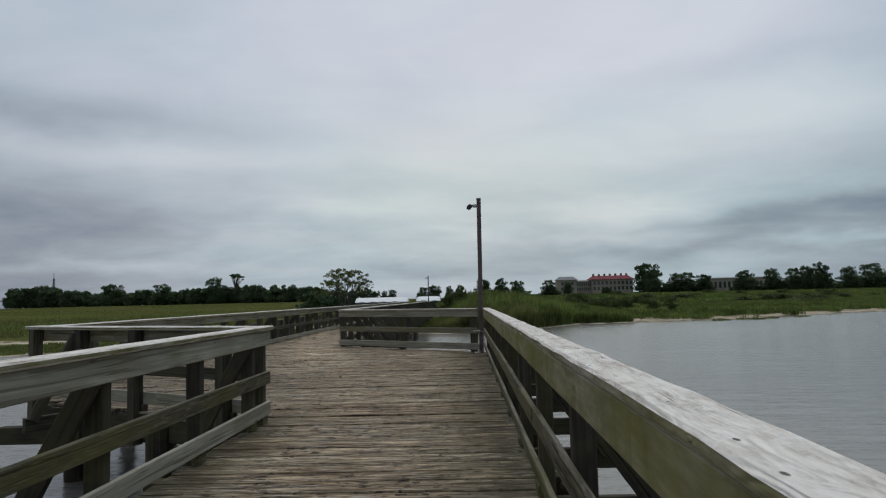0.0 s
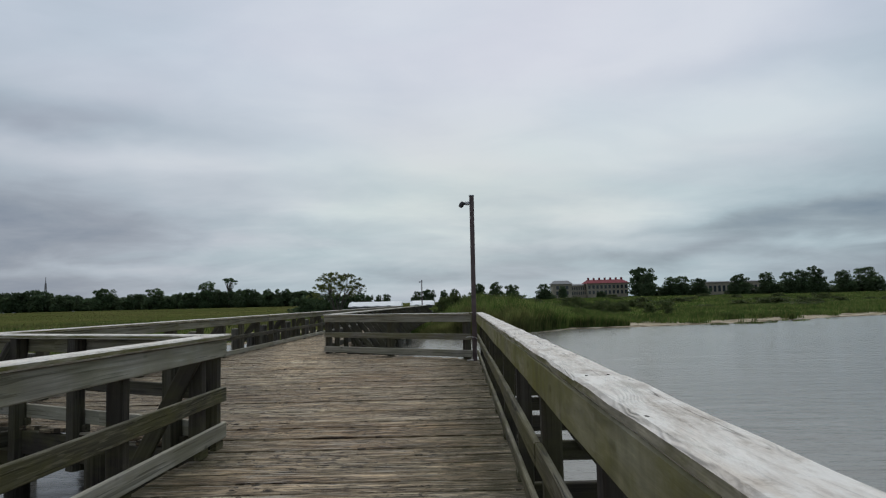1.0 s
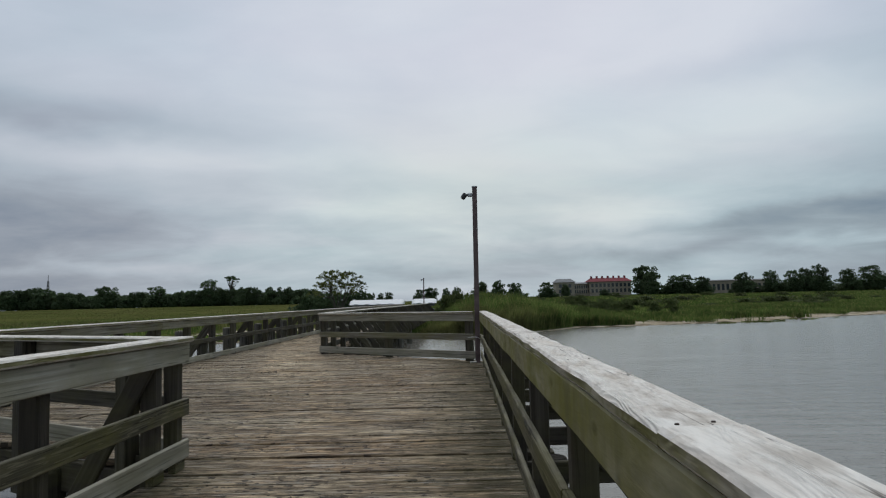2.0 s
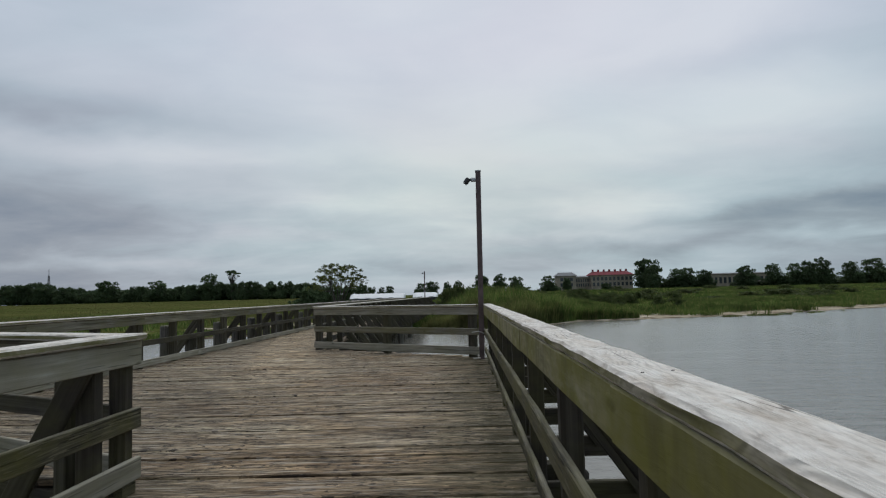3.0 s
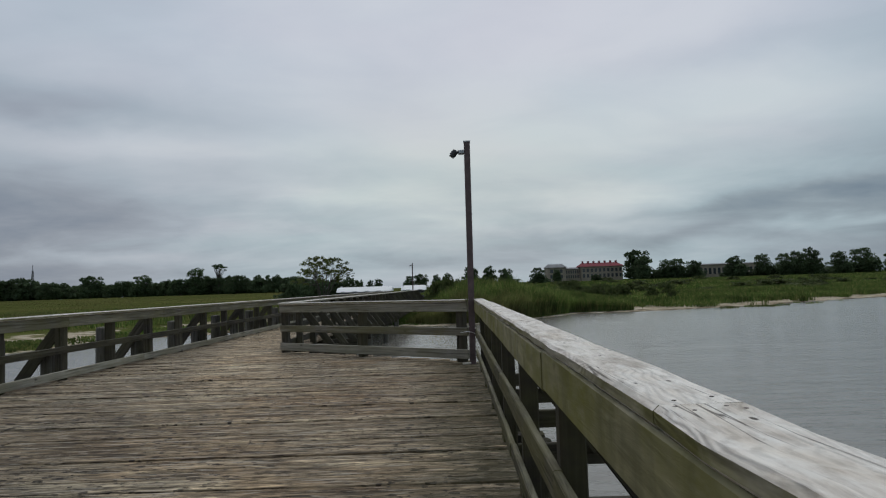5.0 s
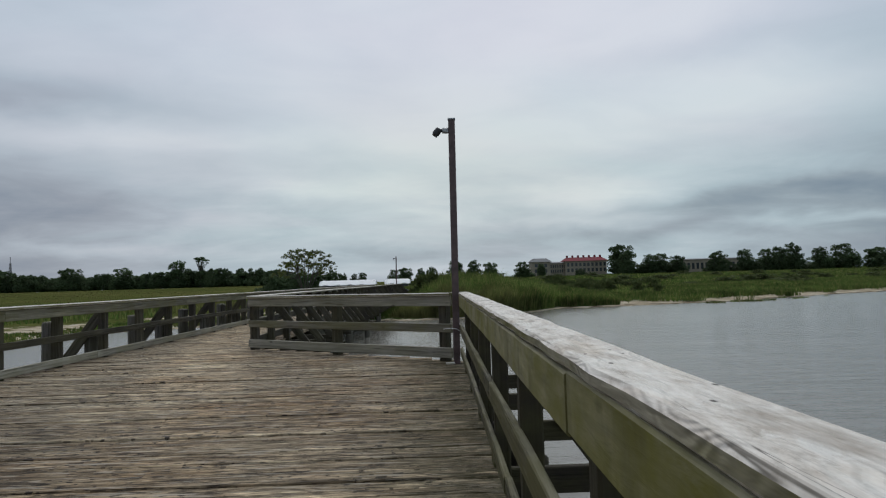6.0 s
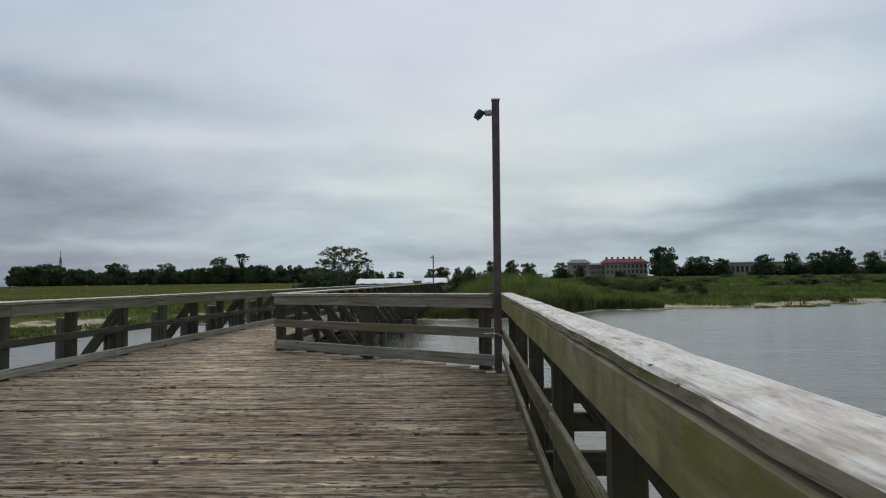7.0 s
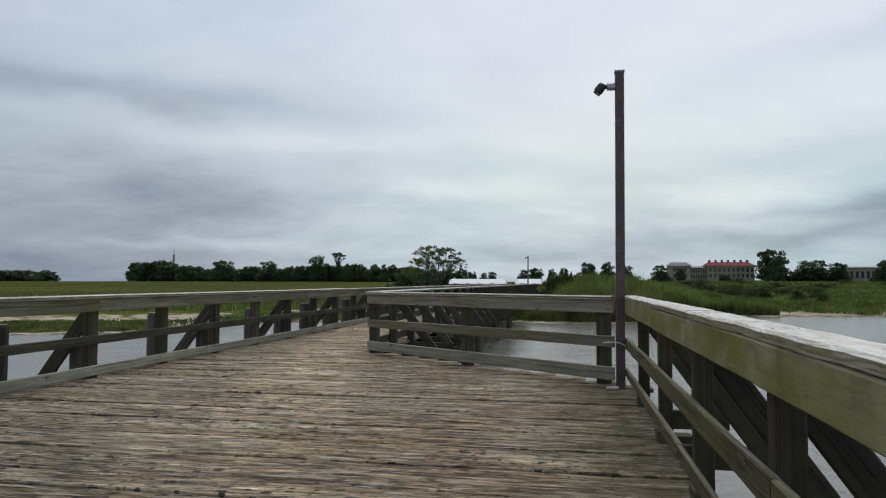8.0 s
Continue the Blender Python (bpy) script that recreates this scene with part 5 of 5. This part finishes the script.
# ---------------------------------------------------------------- grass and reeds
def blades(name, label, spots, mat, category="grass"):
    """spots: x, y, z, height, width, lean."""
    n = len(spots)
    s = np.array(spots, dtype=np.float64)
    rng = np.random.default_rng(5)
    t = rng.uniform(0, 2 * math.pi, n)
    lx, ly = np.cos(t) * s[:, 5] * s[:, 3], np.sin(t) * s[:, 5] * s[:, 3]
    f = rng.uniform(-0.7, 0.7, n)
    wx, wy = np.cos(f) * s[:, 4] / 2, np.sin(f) * s[:, 4] / 2
    v = np.empty((n, 5, 3))
    v[:, 0] = np.stack([s[:, 0] - wx, s[:, 1] - wy, s[:, 2]], 1)
    v[:, 1] = np.stack([s[:, 0] + wx, s[:, 1] + wy, s[:, 2]], 1)
    v[:, 2] = np.stack([s[:, 0] + wx * 0.8 + lx * 0.35, s[:, 1] + wy * 0.8 + ly * 0.35, s[:, 2] + s[:, 3] * 0.6], 1)
    v[:, 3] = np.stack([s[:, 0] - wx * 0.8 + lx * 0.35, s[:, 1] - wy * 0.8 + ly * 0.35, s[:, 2] + s[:, 3] * 0.6], 1)
    v[:, 4] = np.stack([s[:, 0] + lx, s[:, 1] + ly, s[:, 2] + s[:, 3]], 1)
    i = np.arange(n) * 5
    faces = [(a, a + 1, a + 2, a + 3) for a in i.tolist()] + [(a + 3, a + 2, a + 4) for a in i.tolist()]
    me = mesh_from(name, v.reshape(-1, 3).tolist(), faces, mat)
    return tagged(new(name, me), label, category, kind="stuff")


def build_grass():
    rng = random.Random(31)
    spots = []
    # reeds along the right bank
    while len(spots) < 95000:
        x = rng.uniform(-2.9, 75) if len(spots) % 2 else rng.uniform(-2.9, 17)
        if rng.random() > (x + 2.9) / 2.6:
            continue
        d = 1.0 + 34 * rng.random() ** 1.6
        y = shore_y(x) + d
        if x > 9 and noise.noise((x * 0.42, y * 0.7, 8.0)) < 0.27 and inland(x, y) < (3.4 * min(1.0, (x - 9) / 5)) + 1.6 * noise.noise((x * 0.3, 4.0, 0)):
            continue
        if inland(x, y) < 0.3:
            continue
        clump = 0.6 + 0.9 * noise.noise((x * 0.45, y * 0.3, 1.0))
        tall = min(1.38, 0.25 + (x + 2.9) * 0.27) if x < 5 else max(0.30, 1.38 - (x - 5) / 12)
        h = rng.uniform(0.9, 1.6) * (0.75 + clump * 0.6) * tall * (1.0 if y > 53 else 0.75)
        spots.append((x, y, ground_z(x, y) - 0.03, h, rng.uniform(0.03, 0.07), rng.uniform(0.05, 0.4)))
    for _ in range(6000):
        # low grassy tufts off the right bank
        x = rng.uniform(23, 38)
        y = shore_y(x) + rng.uniform(-2.2, 0.6)
        if noise.noise((x * 0.45, y * 0.8, 6.0)) > 0.18:
            spots.append((x, y, WATER_Z - 0.02, rng.uniform(0.06, 0.22), rng.uniform(0.03, 0.07), rng.uniform(0.1, 0.5)))
    for _ in range(45000):
        # rough grass over the higher ground behind
        y = 80 + 190 * rng.random() ** 1.2
        x = y * rng.uniform(0.02, 0.85)
        if inland(x, y) < 20:
            continue
        tuft = 0.7 + 0.8 * noise.noise((x * 0.11, y * 0.06, 3.0))
        spots.append((x, y, ground_z(x, y) - 0.05, rng.uniform(0.2, 0.5) * max(0.3, tuft), rng.uniform(0.06, 0.13) * y / 80, rng.uniform(0.1, 0.5)))
    blades("reeds", "tall green reeds and marsh grass along the river bank", spots, MAT_REED, "reeds")
    spots = []
    while len(spots) < 60000:
        x = rng.uniform(-75, -4)
        d = 7.5 * rng.random() if len(spots) % 2 else 60 * rng.random() ** 1.5
        y = shore_y(x) + d
        q = inland(x, y)
        if q < 1.0 or 6.5 < q < 13.5 + 2 * noise.noise((x * 0.2, 0, 0)):
            continue
        h = rng.uniform(0.08, 0.2) if q < 8 else rng.uniform(0.25, 0.6)
        spots.append((x, y, ground_z(x, y) - 0.03, h, rng.uniform(0.05, 0.10), rng.uniform(0.1, 0.5)))
    blades("marsh_grass", "short green marsh grass behind the sandy bank", spots, MAT_REED)
    spots = []
    while len(spots) < 36000:
        b = rng.uniform(-1.35, 0.02)
        y = 70 + 210 * rng.random() ** 1.3
        x = b * y
        if inland(x, y) < 16:
            continue
        k = y / 90
        spots.append((x, y, ground_z(x, y) - 0.05, rng.uniform(0.05, 0.15) * (1 + 0.4 * noise.noise((x * 0.05, y * 0.05, 2))), rng.uniform(0.10, 0.2) * k, rng.uniform(0.1, 0.5)))
    blades("meadow_grass", "wide meadow of green and straw coloured marsh grass", spots, MAT_MEADOW_BLADE)


build_grass()

# ---------------------------------------------------------------- deck planks
PITCH, PLANK_W, PLANK_T = 0.29, 0.28, 0.05


def plank_mesh(length, seed):
    """A wide worn plank: cupped, with frayed edges and one or two open checks cut along it."""
    rng = random.Random(seed)
    segs = max(8, int(length / 0.16))
    w, t = PLANK_W / 2, PLANK_T
    lines = sorted(rng.uniform(-0.7, 0.7) * w for _ in range(2))
    if lines[1] - lines[0] < 0.05:
        lines[1] = lines[0] + 0.05
    spans = [(rng.uniform(-0.5, 0.2) * length, rng.uniform(0.25, 0.6) * length) for _ in lines]
    verts, grain, faces = [], [], []
    n = 12
    for i in range(segs + 1):
        s = -length / 2 + length * i / segs
        e0, e1 = rng.uniform(-0.001, 0.006), rng.uniform(-0.006, 0.001)
        h = rng.uniform(-0.002, 0.002)
        row = [(-w + e0, -t), (-w + e0, -0.010 + h), (-w + e0 + 0.007, h)]
        for u, (a, run) in zip(lines, spans):
            wave = u + 0.010 * math.sin(s * 2.3 + seed) + rng.uniform(-0.002, 0.002)
            deep = -0.016 if a < s < a + run else 0.0
            lip = rng.uniform(0.0, 0.003)
            row += [(wave - 0.004, h - 0.001 + lip), (wave, h + deep - 0.001), (wave + 0.004, h - 0.001)]
        row += [(w + e1 - 0.007, h), (w + e1, -0.010 + h), (w + e1, -t)]
        for u, v in row:
            verts.append((s, u, v))
            grain.append((s + seed, u + seed * 0.31, v))
    for i in range(segs):
        for k in range(n):
            k2 = (k + 1) % n
            faces.append((i * n + k, (i + 1) * n + k, (i + 1) * n + k2, i * n + k2))
    faces.append(tuple(range(n)))
    faces.append(tuple(segs * n + k for k in range(n - 1, -1, -1)))
    return verts, faces, grain


def build_deck():
    root = thing("boardwalk_deck", (0, 0, 0), "worn brown timber deck of cross-laid planks", "deck", kind="structure")
    rng = random.Random(3)
    rest_v, rest_f, rest_g = [], [], []
    count = 0
    cache = {}
    y = START_Y
    while y < END_Y:
        x0, x1 = deck_span(y)
        span = x1 - x0
        gap = rng.choice((0.004, 0.006, 0.008, 0.010, 0.013, 0.020))
        wide = PITCH - gap
        cuts = [x0]
        if span > 5.6:
            cuts.append(rng.choice((-4.7, -4.2, -3.6)))
        cuts.append(x1)
        for a, b in zip(cuts, cuts[1:]):
            near = 0.9 < y < 20.5
            tilt = rng.uniform(-0.004, 0.004)
            z = rng.uniform(-0.010, 0.006)
            if near and count < 300:
                key = (round(b - a, 2), rng.randrange(6) if abs(span - 2.86) < 0.2 else 0)
                if key not in cache:
                    v, f, g = plank_mesh(b - a - 0.002, rng.uniform(0, 50))
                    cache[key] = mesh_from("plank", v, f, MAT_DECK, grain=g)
                ob = attach("plank", cache[key], root)
                ob.matrix_basis = pose((a + b) / 2, y, z, rng.uniform(-0.9, 0.9), math.degrees(tilt) * 0.5, rng.uniform(-0.12, 0.12)) @ Matrix.Diagonal((1, wide / PLANK_W, 1, 1))
                count += 1
            else:
                v, f, g = plank_mesh(b - a - 0.002, rng.uniform(0, 50))
                i = len(rest_v)
                rest_v += [(p[0] + (a + b) / 2, p[1] * wide / PLANK_W + y, p[2] + z) for p in v]
                rest_f += [tuple(k + i for k in q) for q in f]
                rest_g += g
        y += PITCH
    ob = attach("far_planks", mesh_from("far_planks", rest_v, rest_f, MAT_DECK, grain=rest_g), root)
    tagged(ob, kind="stuff")


build_deck()
